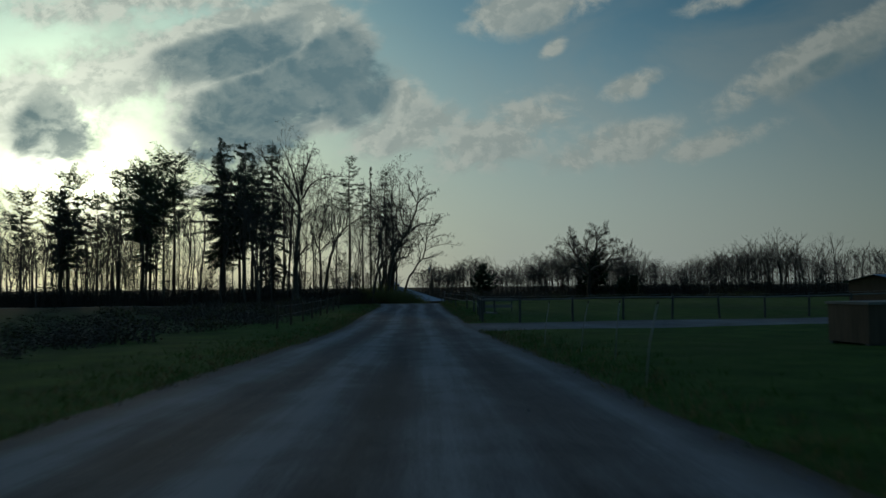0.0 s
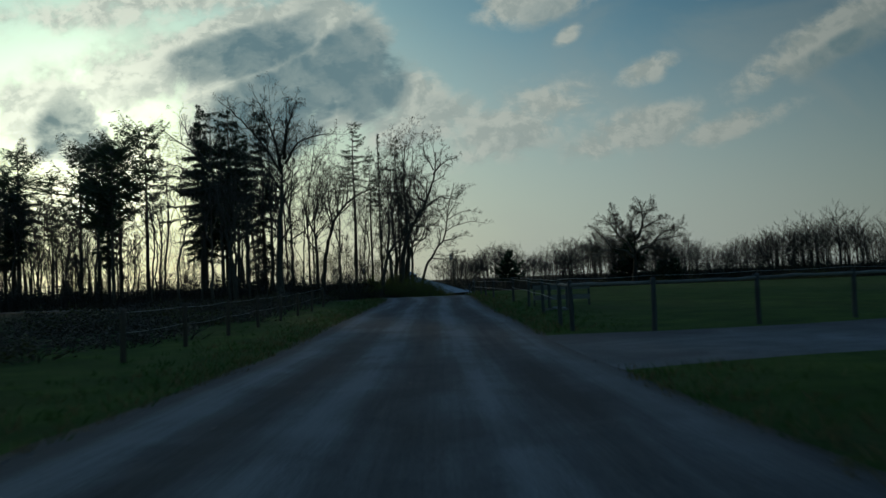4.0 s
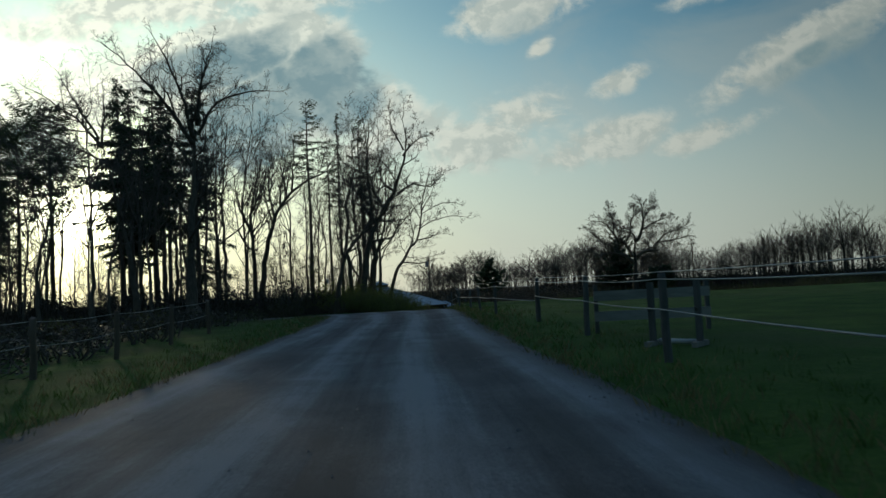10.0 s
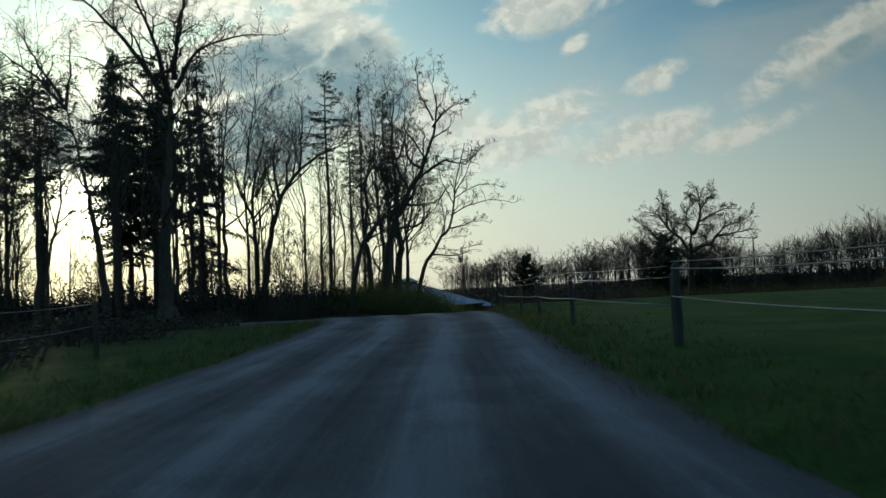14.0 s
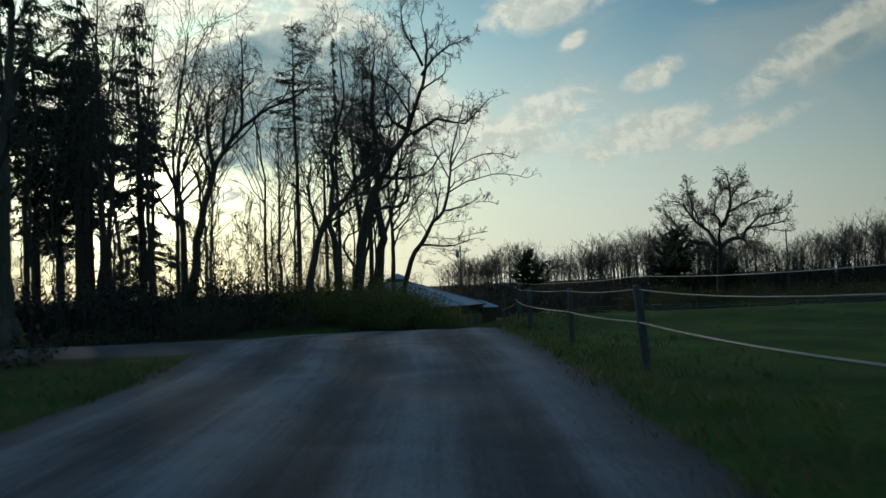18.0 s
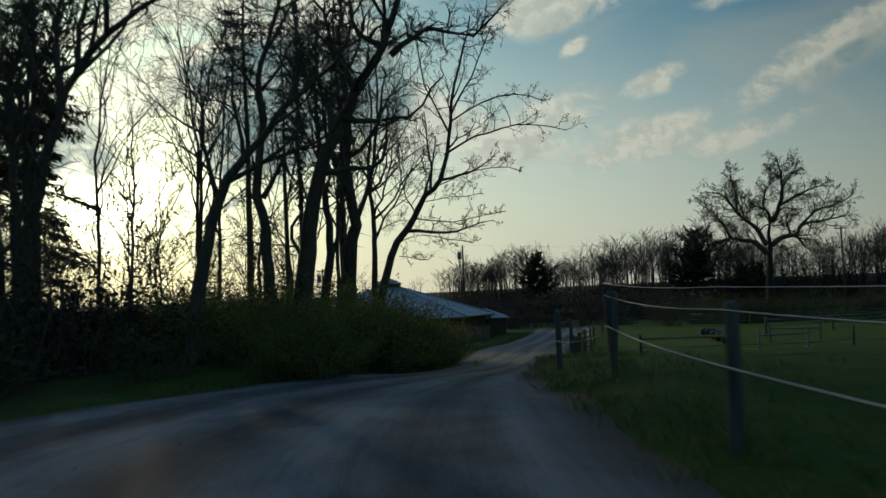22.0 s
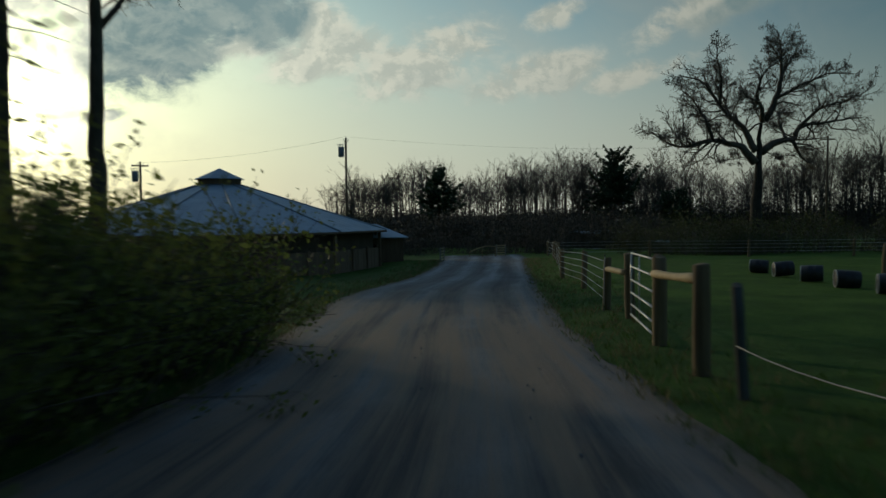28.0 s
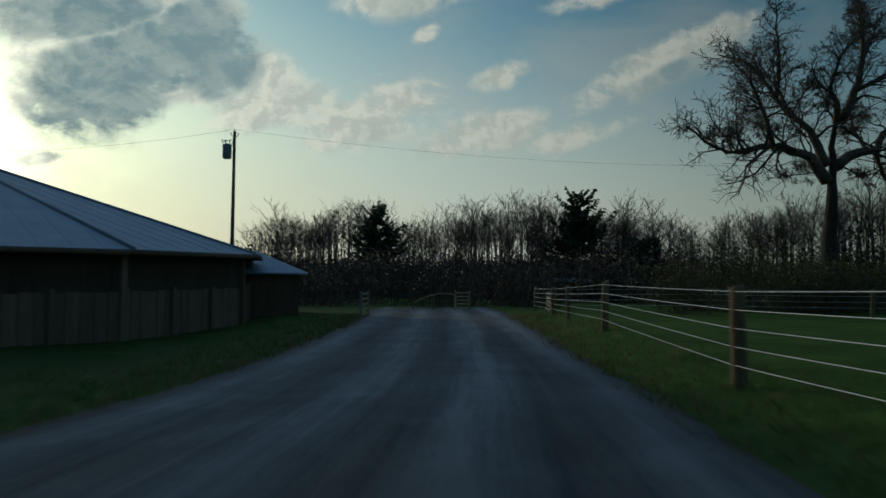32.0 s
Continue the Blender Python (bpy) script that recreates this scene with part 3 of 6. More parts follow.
class Grower:
    """Bare broadleaf trees: every limb carries smaller ones, down to twigs."""

    def __init__(self, seed, kids=(9, 7, 6, 4), shrink=(0.38, 0.48, 0.5, 0.55), rise=0.10, wander=0.16, last=4, rmin=0.011, fork=45, segs=(9, 7, 4, 2, 1, 1), tip=0.2):
        self.rng = random.Random(seed)
        self.kids, self.shrink, self.rise, self.wander, self.last, self.rmin, self.fork = kids, shrink, rise, wander, last, rmin, fork
        self.segs, self.tip = segs, tip
        self.trunk, self.crown = Shell(), Shell()

    def turn(self, d):
        r = self.rng
        side = d.cross(Vector((r.uniform(-1, 1), r.uniform(-1, 1), r.uniform(-1, 1))))
        return side.normalized() if side.length > 1e-4 else Vector((1, 0, 0))

    def limb(self, p, d, length, r0, level):
        r = self.rng
        n = self.segs[level]
        pts, d = [p.copy()], d.normalized()
        for i in range(n):
            w = self.wander * (1.0 + 0.5 * level)
            d = (d + Vector((r.gauss(0, w), r.gauss(0, w), r.gauss(0, w) + self.rise * (1.2 if level < 3 else 0.6)))).normalized()
            pts.append(pts[-1] + d * (length / n))
        self.along(pts, r0, max(self.rmin, r0 * self.tip), length, level)

    def along(self, pts, r0, r1, length, level, start=0.25, count=None, into=None):
        r = self.rng
        n = len(pts) - 1
        radii = [max(self.rmin * 0.7, r0 + (r1 - r0) * (i / n) ** 0.8) for i in range(n + 1)]
        (into or (self.trunk if level == 0 else self.crown)).tube(pts, radii, SIDES[level], level < 2)
        if level >= self.last:
            return
        count = self.kids[level] if count is None else count
        for k in range(count):
            t = start + (1 - start) * (k + r.random()) / count
            i = min(int(t * n), n - 1)
            p = pts[i].lerp(pts[i + 1], t * n - i)
            d = (pts[i + 1] - pts[i]).normalized()
            a = radians(r.uniform(self.fork - 18, self.fork + 18))
            way = d * math.cos(a) + self.turn(d) * math.sin(a)
            ln = length * self.shrink[level] * (1.15 - 0.6 * t) * r.uniform(0.7, 1.3)
            self.limb(p, way, ln, max(self.rmin, min(radii[i] * 0.62, ln * 0.03)), level + 1)

    def guided(self, guide, r0, r1, level, count, start=0.3, step=0.6):
        pts = curve_points(guide, step)
        r = self.rng
        pts = [pts[0]] + [p + Vector((r.gauss(0, 0.04), r.gauss(0, 0.06), r.gauss(0, 0.03))) for p in pts[1:]]
        length = sum((b - a).length for a, b in zip(pts, pts[1:]))
        self.along(pts, r0, r1, length, level, start, count)

    def flare(self, r):
        """Roots swelling out of the ground."""
        for k in range(5):
            a = k * 1.257 + self.rng.uniform(-0.3, 0.3)
            out = Vector((math.cos(a), math.sin(a), 0))
            self.trunk.tube([Vector((0, 0, r * 2.2)) + out * r * 0.55, out * r * 1.2 + Vector((0, 0, r * 0.5)), out * r * 2.0 - Vector((0, 0, 0.25))], [r * 0.45, r * 0.4, r * 0.15], 5)


def plant(name, grower, x, y, label, group="", bark=BARK, category="tree", rz=0.0):
    t = thing(name, x, y, hz(x, y) - 0.05, label, category, group, rz)
    part("trunk", grower.trunk, bark, t)
    part("crown", grower.crown, TWIG, t)
    return t


def local(line, x, y, gz, rng, spread=1.2):
    """Guide points given as (x, z) become points of a tree whose foot is at x, y; the limbs also reach towards and away."""
    lean = rng.uniform(-spread, spread)
    n = len(line) - 1
    return [(px - x, lean * (k / n) ** 1.5, pz - gz) for k, (px, pz) in enumerate(line)]


# trees told apart at the edge of the grove: foot, trunk line, trunk radius, limbs
def hero(name, x, y, trunk, r, limbs, label, seed, bark=BARK, kids=(9, 7, 6, 4), twigs=5, rise=0.1, group="grove edge trees", depth=2.0, wander=0.16, fill=11, rmin=0.008, shrink=(0.38, 0.48, 0.5, 0.55)):
    g = Grower(seed, kids=kids, rise=rise, wander=wander, rmin=rmin, shrink=shrink)
    gz = hz(x, y) - 0.05
    line = local([(x, gz - 0.2)] + trunk, x, y, gz, g.rng, 0.0)
    g.guided(line, r, max(0.03, r * 0.09), 0, twigs, 0.35)
    g.flare(r)
    for pts, lr, *deep in limbs:
        d0, dy = deep or (0.0, g.rng.uniform(-depth, depth))
        q = [(px - x, d0 + dy * (k / (len(pts) - 1)), pz - gz) for k, (px, pz) in enumerate(pts)]
        g.guided(q, lr, max(0.02, lr * 0.12), 1, fill, 0.12)
    return plant(name, g, x, y, label, group, bark)


hero("bare_tree", -6.9, 113, [(-6.8, 1.0), (-6.3, 4.9), (-5.6, 6.9), (-4.5, 9.2), (-3.3, 11.0), (-2.3, 13.8), (-1.9, 15.8), (-1.9, 17.2)], 0.46,
     [([(-3.0, 10.6), (-1.5, 11.6), (0.2, 11.2), (1.8, 12.7)], 0.16), ([(-2.3, 14.4), (-1.0, 15.8), (0.9, 16.6)], 0.12),
      ([(-4.5, 9.2), (-5.2, 10.7), (-5.7, 12.5), (-6.4, 14.3)], 0.17), ([(-3.3, 11.0), (-4.3, 11.7), (-4.8, 13.3), (-4.2, 16.0)], 0.15),
      ([(-2.2, 15.0), (-3.2, 17.0), (-3.4, 19.2)], 0.1)],
     "tall leaning bare tree with twisting limbs above the thicket", 11, twigs=9, fill=17, wander=0.26, rise=0.06, shrink=(0.34, 0.34, 0.52, 0.55))
hero("bare_tree", -8.5, 106, [(-8.4, 1.0), (-8.0, 3.0), (-7.7, 4.2), (-7.1, 5.2), (-6.4, 5.9), (-5.8, 6.6), (-5.0, 7.4), (-4.1, 8.1), (-3.5, 9.3)], 0.27,
     [([(-5.5, 6.9), (-5.2, 8.6), (-5.6, 10.4)], 0.09), ([(-7.7, 4.2), (-8.4, 6.6), (-8.2, 9.0)], 0.1)], "bare tree bent far over towards the lane", 12, twigs=6)
hero("bare_tree", -7.9, 112, [(-7.9, 1.3), (-7.9, 3.7), (-8.2, 5.2), (-7.9, 8.0), (-8.0, 9.7), (-7.1, 12.9), (-7.3, 15.8)], 0.28,
     [([(-8.0, 5.0), (-7.3, 6.2), (-6.6, 7.6)], 0.13)], "bare tree with a kinked trunk", 13, twigs=8)
hero("bare_tree", -4.28, 118.2, [(-4.40, 0.26), (-4.24, 1.56), (-3.50, 3.51), (-2.63, 4.59), (-2.12, 5.57), (-1.36, 6.32), (-1.03, 7.51), (-0.82, 9.03), (-0.49, 10.76), (-0.06, 12.50), (0.37, 14.01)], 0.27,
     [([(-1.14, 7.51), (0.37, 8.27), (2.22, 8.71), (4.49, 8.38)], 0.06), ([(-0.82, 9.03), (0.70, 9.90), (2.22, 10.22), (3.62, 9.79)], 0.05), ([(-2.63, 4.59), (-1.41, 4.37), (-0.13, 4.48), (1.58, 4.81)], 0.03),
      ([(-3.50, 3.51), (-2.23, 3.83), (-1.12, 3.62), (0.09, 3.40)], 0.022), ([(-3.43, 2.86), (-2.77, 2.75), (-2.10, 2.53)], 0.016), ([(-1.68, 6.00), (-0.17, 6.65), (1.35, 6.97), (2.43, 6.76)], 0.028), ([(-2.22, 5.35), (-0.92, 5.57), (0.59, 5.78)], 0.02),
      ([(-0.71, 9.46), (0.27, 10.98), (1.13, 12.93)], 0.06), ([(-0.92, 8.60), (-1.90, 10.55), (-2.12, 12.71)], 0.06), ([(-2.53, 4.70), (-3.20, 6.21), (-3.42, 8.16)], 0.04)],
     "slender bare tree leaning out over the lane", 14, kids=(10, 8, 5, 4), twigs=9, rise=0.11, shrink=(0.24, 0.26, 0.5, 0.5), rmin=0.007)
hero("bare_tree", -6.6, 134.6, [(-6.6, 2.0), (-6.5, 6.0), (-6.7, 10.0), (-6.4, 14.0), (-6.6, 18.0)], 0.30, [([(-6.5, 6.5), (-5.2, 9.5), (-4.6, 12.5)], 0.10), ([(-6.7, 9.0), (-7.8, 11.5), (-8.2, 14.5)], 0.09), ([(-6.6, 5.2), (-5.4, 6.0), (-4.2, 6.2)], 0.035)], "straight bare tree standing beyond the thicket", 24, twigs=10)
hero("bare_tree", -7.6, 118.2, [(-7.6, 1.4), (-7.6, 3.0)], 0.25, [([(-7.7, 2.7), (-8.4, 3.9), (-8.1, 4.9), (-7.3, 5.2), (-6.2, 5.6), (-5.9, 7.0)], 0.12)], "broken trunk with one crooked arching limb", 25, twigs=1, depth=0.6, fill=6)
hero("bare_tree", -16.1, 110, [(-16.0, 1.6), (-15.6, 5.0), (-14.7, 8.0), (-14.0, 9.6), (-12.9, 10.9), (-11.2, 12.0), (-9.5, 12.8), (-8.1, 13.5)], 0.36,
     [([(-14.6, 8.5), (-15.1, 10.5), (-15.3, 12.7), (-14.4, 14.9)], 0.16), ([(-12.9, 10.9), (-12.5, 13.0), (-12.0, 15.8)], 0.11), ([(-14.0, 9.6), (-13.9, 12.0), (-13.2, 15.0)], 0.12)],
     "bare tree arching sideways in one long bow", 15, twigs=7)
hero("bare_tree", -16.9, 111, [(-16.9, 1.5), (-16.9, 5.1), (-17.1, 8.1), (-16.7, 11.1), (-15.8, 14.4)], 0.3,
     [([(-17.1, 7.5), (-18.0, 10.0), (-18.2, 13.0)], 0.14), ([(-16.8, 9.0), (-16.0, 11.0), (-15.6, 13.0)], 0.1)], "upright bare tree beside the arching one", 16, twigs=8)
hero("bare_tree", -6.85, 124.5, [(-6.8, 1.0), (-6.7, 2.9), (-6.6, 4.1), (-6.3, 5.0), (-6.6, 7.0), (-6.7, 9.0), (-6.5, 11.0), (-6.8, 15.3), (-6.4, 20.5)], 0.50,
     [([(-6.4, 4.9), (-5.4, 7.6), (-4.9, 11.0), (-4.7, 15.2)], 0.18), ([(-6.7, 9.6), (-7.9, 12.6), (-8.2, 16.5)], 0.13), ([(-6.5, 11.0), (-5.4, 13.6), (-5.2, 17.5)], 0.12)], "dark bare tree with two rising stems", 17, twigs=9)
hero("bare_tree", -8.8, 128.2, [(-8.8, 1.4), (-8.5, 3.1), (-8.4, 5.3), (-8.7, 7.8), (-8.9, 10.7), (-9.0, 14.3), (-8.8, 18.5)], 0.34,
     [([(-8.5, 3.0), (-7.9, 5.6), (-7.7, 9.0), (-7.9, 13.5)], 0.17), ([(-8.8, 9.0), (-9.8, 12.0), (-10.0, 15.5)], 0.10), ([(-8.9, 11.0), (-8.2, 14.0), (-8.0, 17.0)], 0.09)], "bare tree forking low beside a thicker trunk", 28, twigs=8)
hero("bare_oak", -17.6, 95, [(-17.7, 2.3), (-17.5, 7.0), (-17.2, 11.0), (-17.2, 13.1), (-17.3, 15.0)], 0.52,
     [([(-17.2, 12.6), (-18.6, 15.2), (-20.4, 17.6), (-22.3, 19.4)], 0.20), ([(-17.2, 13.1), (-17.6, 16.0), (-18.4, 18.5), (-19.2, 20.3)], 0.19),
      ([(-16.8, 13.5), (-15.4, 15.6), (-13.2, 16.3), (-10.9, 16.3)], 0.15), ([(-16.9, 14.0), (-16.4, 17.0), (-15.2, 20.2)], 0.17),
      ([(-17.1, 14.5), (-16.9, 17.5), (-17.0, 20.6)], 0.13), ([(-17.4, 11.0), (-19.0, 13.5), (-21.0, 15.0), (-22.6, 15.2)], 0.12), ([(-17.3, 9.5), (-16.0, 11.5), (-14.6, 12.6)], 0.08)],
     "tallest bare oak of the grove with a wide fan of limbs", 18, twigs=6, depth=4.0, fill=17, shrink=(0.38, 0.30, 0.52, 0.55), wander=0.2, rise=0.06)
hero("bare_tree", -23.6, 100, [(-23.9, 2.5), (-24.2, 5.0), (-25.2, 10.0), (-26.2, 14.0)], 0.34,
     [([(-26.2, 14.0), (-28.0, 16.0), (-30.5, 18.0), (-33.0, 19.6)], 0.15), ([(-26.4, 14.5), (-28.0, 17.5), (-29.3, 20.2)], 0.13),
      ([(-25.8, 12.5), (-29.0, 14.3), (-32.6, 15.6)], 0.11), ([(-26.2, 14.0), (-26.3, 17.0), (-26.8, 19.6)], 0.12)],
     "bare tree leaning away from the oak with a spreading crown", 26, twigs=5, depth=3.0, fill=15, shrink=(0.38, 0.30, 0.52, 0.55), wander=0.2, rise=0.06)
OAK = hero("field_oak", 38.6, 178, [(38.6, 1.1), (38.7, 3.0), (38.8, 5.0), (38.9, 7.0), (39.1, 8.2), (39.3, 8.8)], 0.80,
     [([(38.4, 4.2), (36.9, 5.6), (35.2, 6.0), (33.4, 6.2), (30.9, 5.6), (29.1, 5.8), (27.0, 6.9)], 0.42, 0.0, -2.0),
      ([(33.7, 6.2), (32.4, 8.1), (30.7, 9.6), (28.6, 10.9)], 0.20, -0.9, -3.0),
      ([(30.9, 5.6), (29.4, 6.3), (27.9, 6.0)], 0.08, -1.4, -2.0),
      ([(35.2, 6.0), (34.5, 7.4), (33.6, 8.6)], 0.14, -0.7, 2.5),
      ([(38.5, 5.3), (37.3, 7.6), (35.6, 9.2), (34.6, 11.0), (33.7, 12.2), (31.7, 12.7)], 0.36, 0.0, 2.0),
      ([(35.3, 9.8), (35.1, 12.2), (34.3, 14.0), (33.9, 15.7)], 0.18, 0.9, -2.0),
      ([(36.2, 8.6), (36.3, 10.4), (35.9, 12.2), (36.1, 13.8)], 0.16, 0.7, 3.5),
      ([(39.1, 8.1), (38.4, 9.7), (36.8, 10.2), (35.7, 11.4)], 0.26, 0.0, -2.0),
      ([(38.2, 9.7), (38.0, 11.9), (38.7, 13.0), (39.6, 13.6)], 0.17, -0.6, -3.0),
      ([(39.3, 8.2), (40.1, 9.6), (40.7, 12.2), (40.5, 14.3), (39.9, 16.4)], 0.36, 0.0, -1.0),
      ([(40.7, 12.4), (42.1, 13.9), (43.4, 15.0), (43.8, 16.7)], 0.17, -0.5, 3.0),
      ([(40.6, 13.6), (39.0, 14.1), (37.8, 14.7)], 0.11, -0.7, -3.0),
      ([(40.2, 10.2), (42.1, 11.3), (43.9, 12.1), (45.6, 11.9)], 0.21, -0.3, -3.5),
      ([(39.1, 5.2), (40.8, 6.2), (42.6, 6.5), (43.3, 7.7), (46.0, 8.1), (49.9, 8.7)], 0.40, 0.0, 1.0),
      ([(41.7, 6.3), (41.8, 7.9), (42.5, 9.2), (44.2, 10.1)], 0.18, 0.3, 3.5),
      ([(43.3, 7.7), (44.9, 9.4), (47.3, 10.1), (48.9, 11.2)], 0.20, 0.6, -3.0),
      ([(42.6, 6.3), (43.8, 4.9), (45.4, 4.3), (47.2, 4.5)], 0.18, 0.5, 2.0),
      ([(37.6, 4.7), (35.8, 4.5), (34.4, 4.2)], 0.06, 0.0, -1.0), ([(39.6, 5.2), (40.4, 4.6), (40.9, 3.9)], 0.07, 0.0, -1.0)],
     "great spreading bare oak standing alone in the field", 19, OAKBARK, kids=(8, 9, 8, 5), twigs=2, group="", wander=0.17, fill=22, rmin=0.012, shrink=(0.38, 0.32, 0.5, 0.55), rise=0.085)


def bare_variant(seed, h, r, last=4, kids=(10, 5, 3, 2), lean=0.6, rmin=0.010, segs=(8, 5, 3, 2, 1, 1), rise=0.16, fork=38, shrink=(0.48, 0.45, 0.45, 0.5)):
    g = Grower(seed, kids=kids, last=last, rise=rise, fork=fork, rmin=rmin, segs=segs, shrink=shrink)
    q = g.rng
    line = [(0, 0, -0.2), (q.uniform(-0.2, 0.2), q.uniform(-0.2, 0.2), h * 0.3), (q.uniform(-lean, lean), q.uniform(-lean, lean), h * 0.62), (q.uniform(-lean, lean) * 1.6, q.uniform(-lean, lean) * 1.6, h)]
    g.guided(line, r, 0.03, 0, kids[0], 0.38, 0.9)
    return g


class Conifer:
    """A conifer of drooping boughs hung with ragged sprays; bare shows how far up the stem stands clear."""

    def __init__(self, seed, h, reach, r, bare=0.15, droop=0.35, dense=1.0, gaps=0.15, top=0.25, needle=0.075, spray=0.55):
        q = random.Random(seed)
        self.trunk, self.crown, self.boughs = Shell(), Shell(), Shell()
        self.needle, self.spray = needle, spray
        sway = [Vector((0, 0, -0.2))]
        for i in range(1, 9):
            sway.append(Vector((q.gauss(0, 0.02) * i, q.gauss(0, 0.02) * i, h * i / 8)))
        self.trunk.tube(sway, [r * (1 - i / 8) ** 0.8 + 0.025 for i in range(9)], 8)
        z = h * bare
        weak = [q.uniform(0.5, 1.15) for _ in range(12)]
        while z < h * 0.99:
            t = (z / h - bare) / (1 - bare)
            span = reach * (min(1.0, 0.45 + t * 1.6) * (1 - t) ** 0.8 + 0.05 + top * 0.25 * t)
            for k in range(q.randint(3, 5)):
                a = q.uniform(0, 2 * math.pi)
                if q.random() < gaps:
                    continue
                ln = span * q.uniform(0.45, 1.25) * weak[int(a * 1.9 + t * 7) % 12]
                self.bough(q, z + q.uniform(-0.3, 0.3), a, ln, droop * (1.25 - t), dense, h)
            z += q.uniform(0.25, 0.56) * (h / 20)
        for k in range(int(bare * 60)):
            zz = q.uniform(0.08, bare + 0.1) * h
            a = q.uniform(0, 6.28)
            ln = q.uniform(0.5, 2.2)
            o = Vector((math.cos(a), math.sin(a), q.uniform(-0.45, 0.05)))
            self.boughs.tube([Vector((0, 0, zz)), Vector((0, 0, zz)) + o * ln * 0.6, Vector((0, 0, zz - 0.06 * ln)) + o * ln], [0.026, 0.018, 0.008], 3, False)

    def bough(self, q, z, a, ln, droop, dense, h):
        out = Vector((math.cos(a), math.sin(a), 0))
        pts = []
        bend = q.uniform(-0.18, 0.18) * ln
        lift = q.uniform(-0.25, 0.75) if droop < 0.1 else q.uniform(-0.12, 0.12)
        side = Vector((-out.y, out.x, 0))
        for i in range(5):
            t = i / 4
            pts.append(Vector((0, 0, z)) + out * (ln * t) + side * (bend * t * t) + Vector((0, 0, ln * ((0.10 + lift) * t - droop * t * t + 0.22 * t ** 4))))
        self.boughs.tube(pts, [0.045 * (1 - 0.2 * i) * (h / 20) for i in range(5)], 3, False)
        n = max(5, int(ln * 10 * dense))
        for k in range(n):
            t = 0.15 + 0.88 * (k + q.random()) / n
            i = min(int(t * 4), 3)
            p = pts[i].lerp(pts[i + 1], t * 4 - i)
            sgn = 1 if k % 2 else -1
            reach = (0.10 + 0.30 * (1.1 - t)) * ln * q.uniform(0.3, 1.0) + 0.10
            fall = q.uniform(0.1, 1.0) * self.spray
            tip = p + side * (sgn * reach) + out * (reach * q.uniform(0.1, 0.9)) + Vector((0, 0, -fall))
            # two slender blades of needles and a hanging tassel along each side twig
            for m in range(3):
                w = self.needle * q.uniform(0.6, 1.4)
                c = p.lerp(tip, (0.0, 0.30, 0.6)[m]) + Vector((q.gauss(0, 0.05), q.gauss(0, 0.05), 0))
                e = p.lerp(tip, (0.7, 1.0, 1.1)[m]) + Vector((q.gauss(0, 0.10), q.gauss(0, 0.10), -0.35 * self.spray * q.random()))
                d = (e - c).cross(Vector((q.gauss(0, 1), q.gauss(0, 1), q.gauss(0, 1))))
                d = d.normalized() * w if d.length > 1e-6 else side * w
                mid = c.lerp(e, 0.45)
                self.crown.flat(c, mid + d, e, mid - d)


def plant_conifer(name, c, x, y, label, group, needle=NEEDLE, rz=0.0):
    t = thing(name, x, y, hz(x, y) - 0.05, label, "tree", group, rz)
    part("trunk", c.trunk, BARK, t)
    part("branchwork", c.boughs, TWIG, t)
    part("foliage", c.crown, needle, t)
    return t


SPRUCES = [plant_conifer("spruce", Conifer(31, 30.6, 7.0, 0.36, 0.30, 0.42, 1.3, 0.10, needle=0.054, spray=0.60), -38.0, 131.5, "dark old spruce with ragged drooping boughs", "grove conifers"),
           plant_conifer("spruce", Conifer(32, 30.2, 6.6, 0.34, 0.36, 0.42, 1.3, 0.12, needle=0.054, spray=0.60), -33.9, 131.5, "dark old spruce with a bare lower stem", "grove conifers"),
           plant_conifer("spruce", Conifer(43, 30.4, 5.0, 0.32, 0.04, 0.55, 1.35, 0.10, needle=0.053, spray=0.58), -29.0, 132.5, "tall pointed spruce with boughs almost to the ground", "grove conifers"),
           plant_conifer("spruce", Conifer(39, 23.0, 3.2, 0.24, 0.46, 0.5, 1.15, 0.2, needle=0.046, spray=0.46), -29.2, 113, "thin spruce on a long clear stem", "grove conifers")]
LARCHES = [plant_conifer("larch", Conifer(34, 28.4, 2.9, 0.24, 0.62, 0.15, 1.0, 0.25, 1.6, 0.036, 0.34), -15.3, 135.0, "tall thin larch with foliage only near its top", "grove larches", LARCH),
           plant_conifer("larch", Conifer(35, 25.5, 0.9, 0.17, 0.25, 0.6, 1.5, 0.25, 0.8, 0.036, 0.32), -11.1, 132.8, "very narrow larch with short hanging sprays", "grove larches", LARCH),
           plant_conifer("larch", Conifer(36, 25.2, 2.2, 0.22, 0.42, 0.2, 0.9, 0.3, 1.4, 0.036, 0.34), -8.4, 133.0, "tall thin larch with a tufted top", "grove larches", LARCH)]
PINES = [plant_conifer("pine", Conifer(37, 27.7, 5.9, 0.3, 0.46, 0.02, 1.2, 0.28, 1.9, 0.044, 0.44), -46.6, 131.6, "open-crowned pine on a tall bare stem", "grove pines", LARCH)]
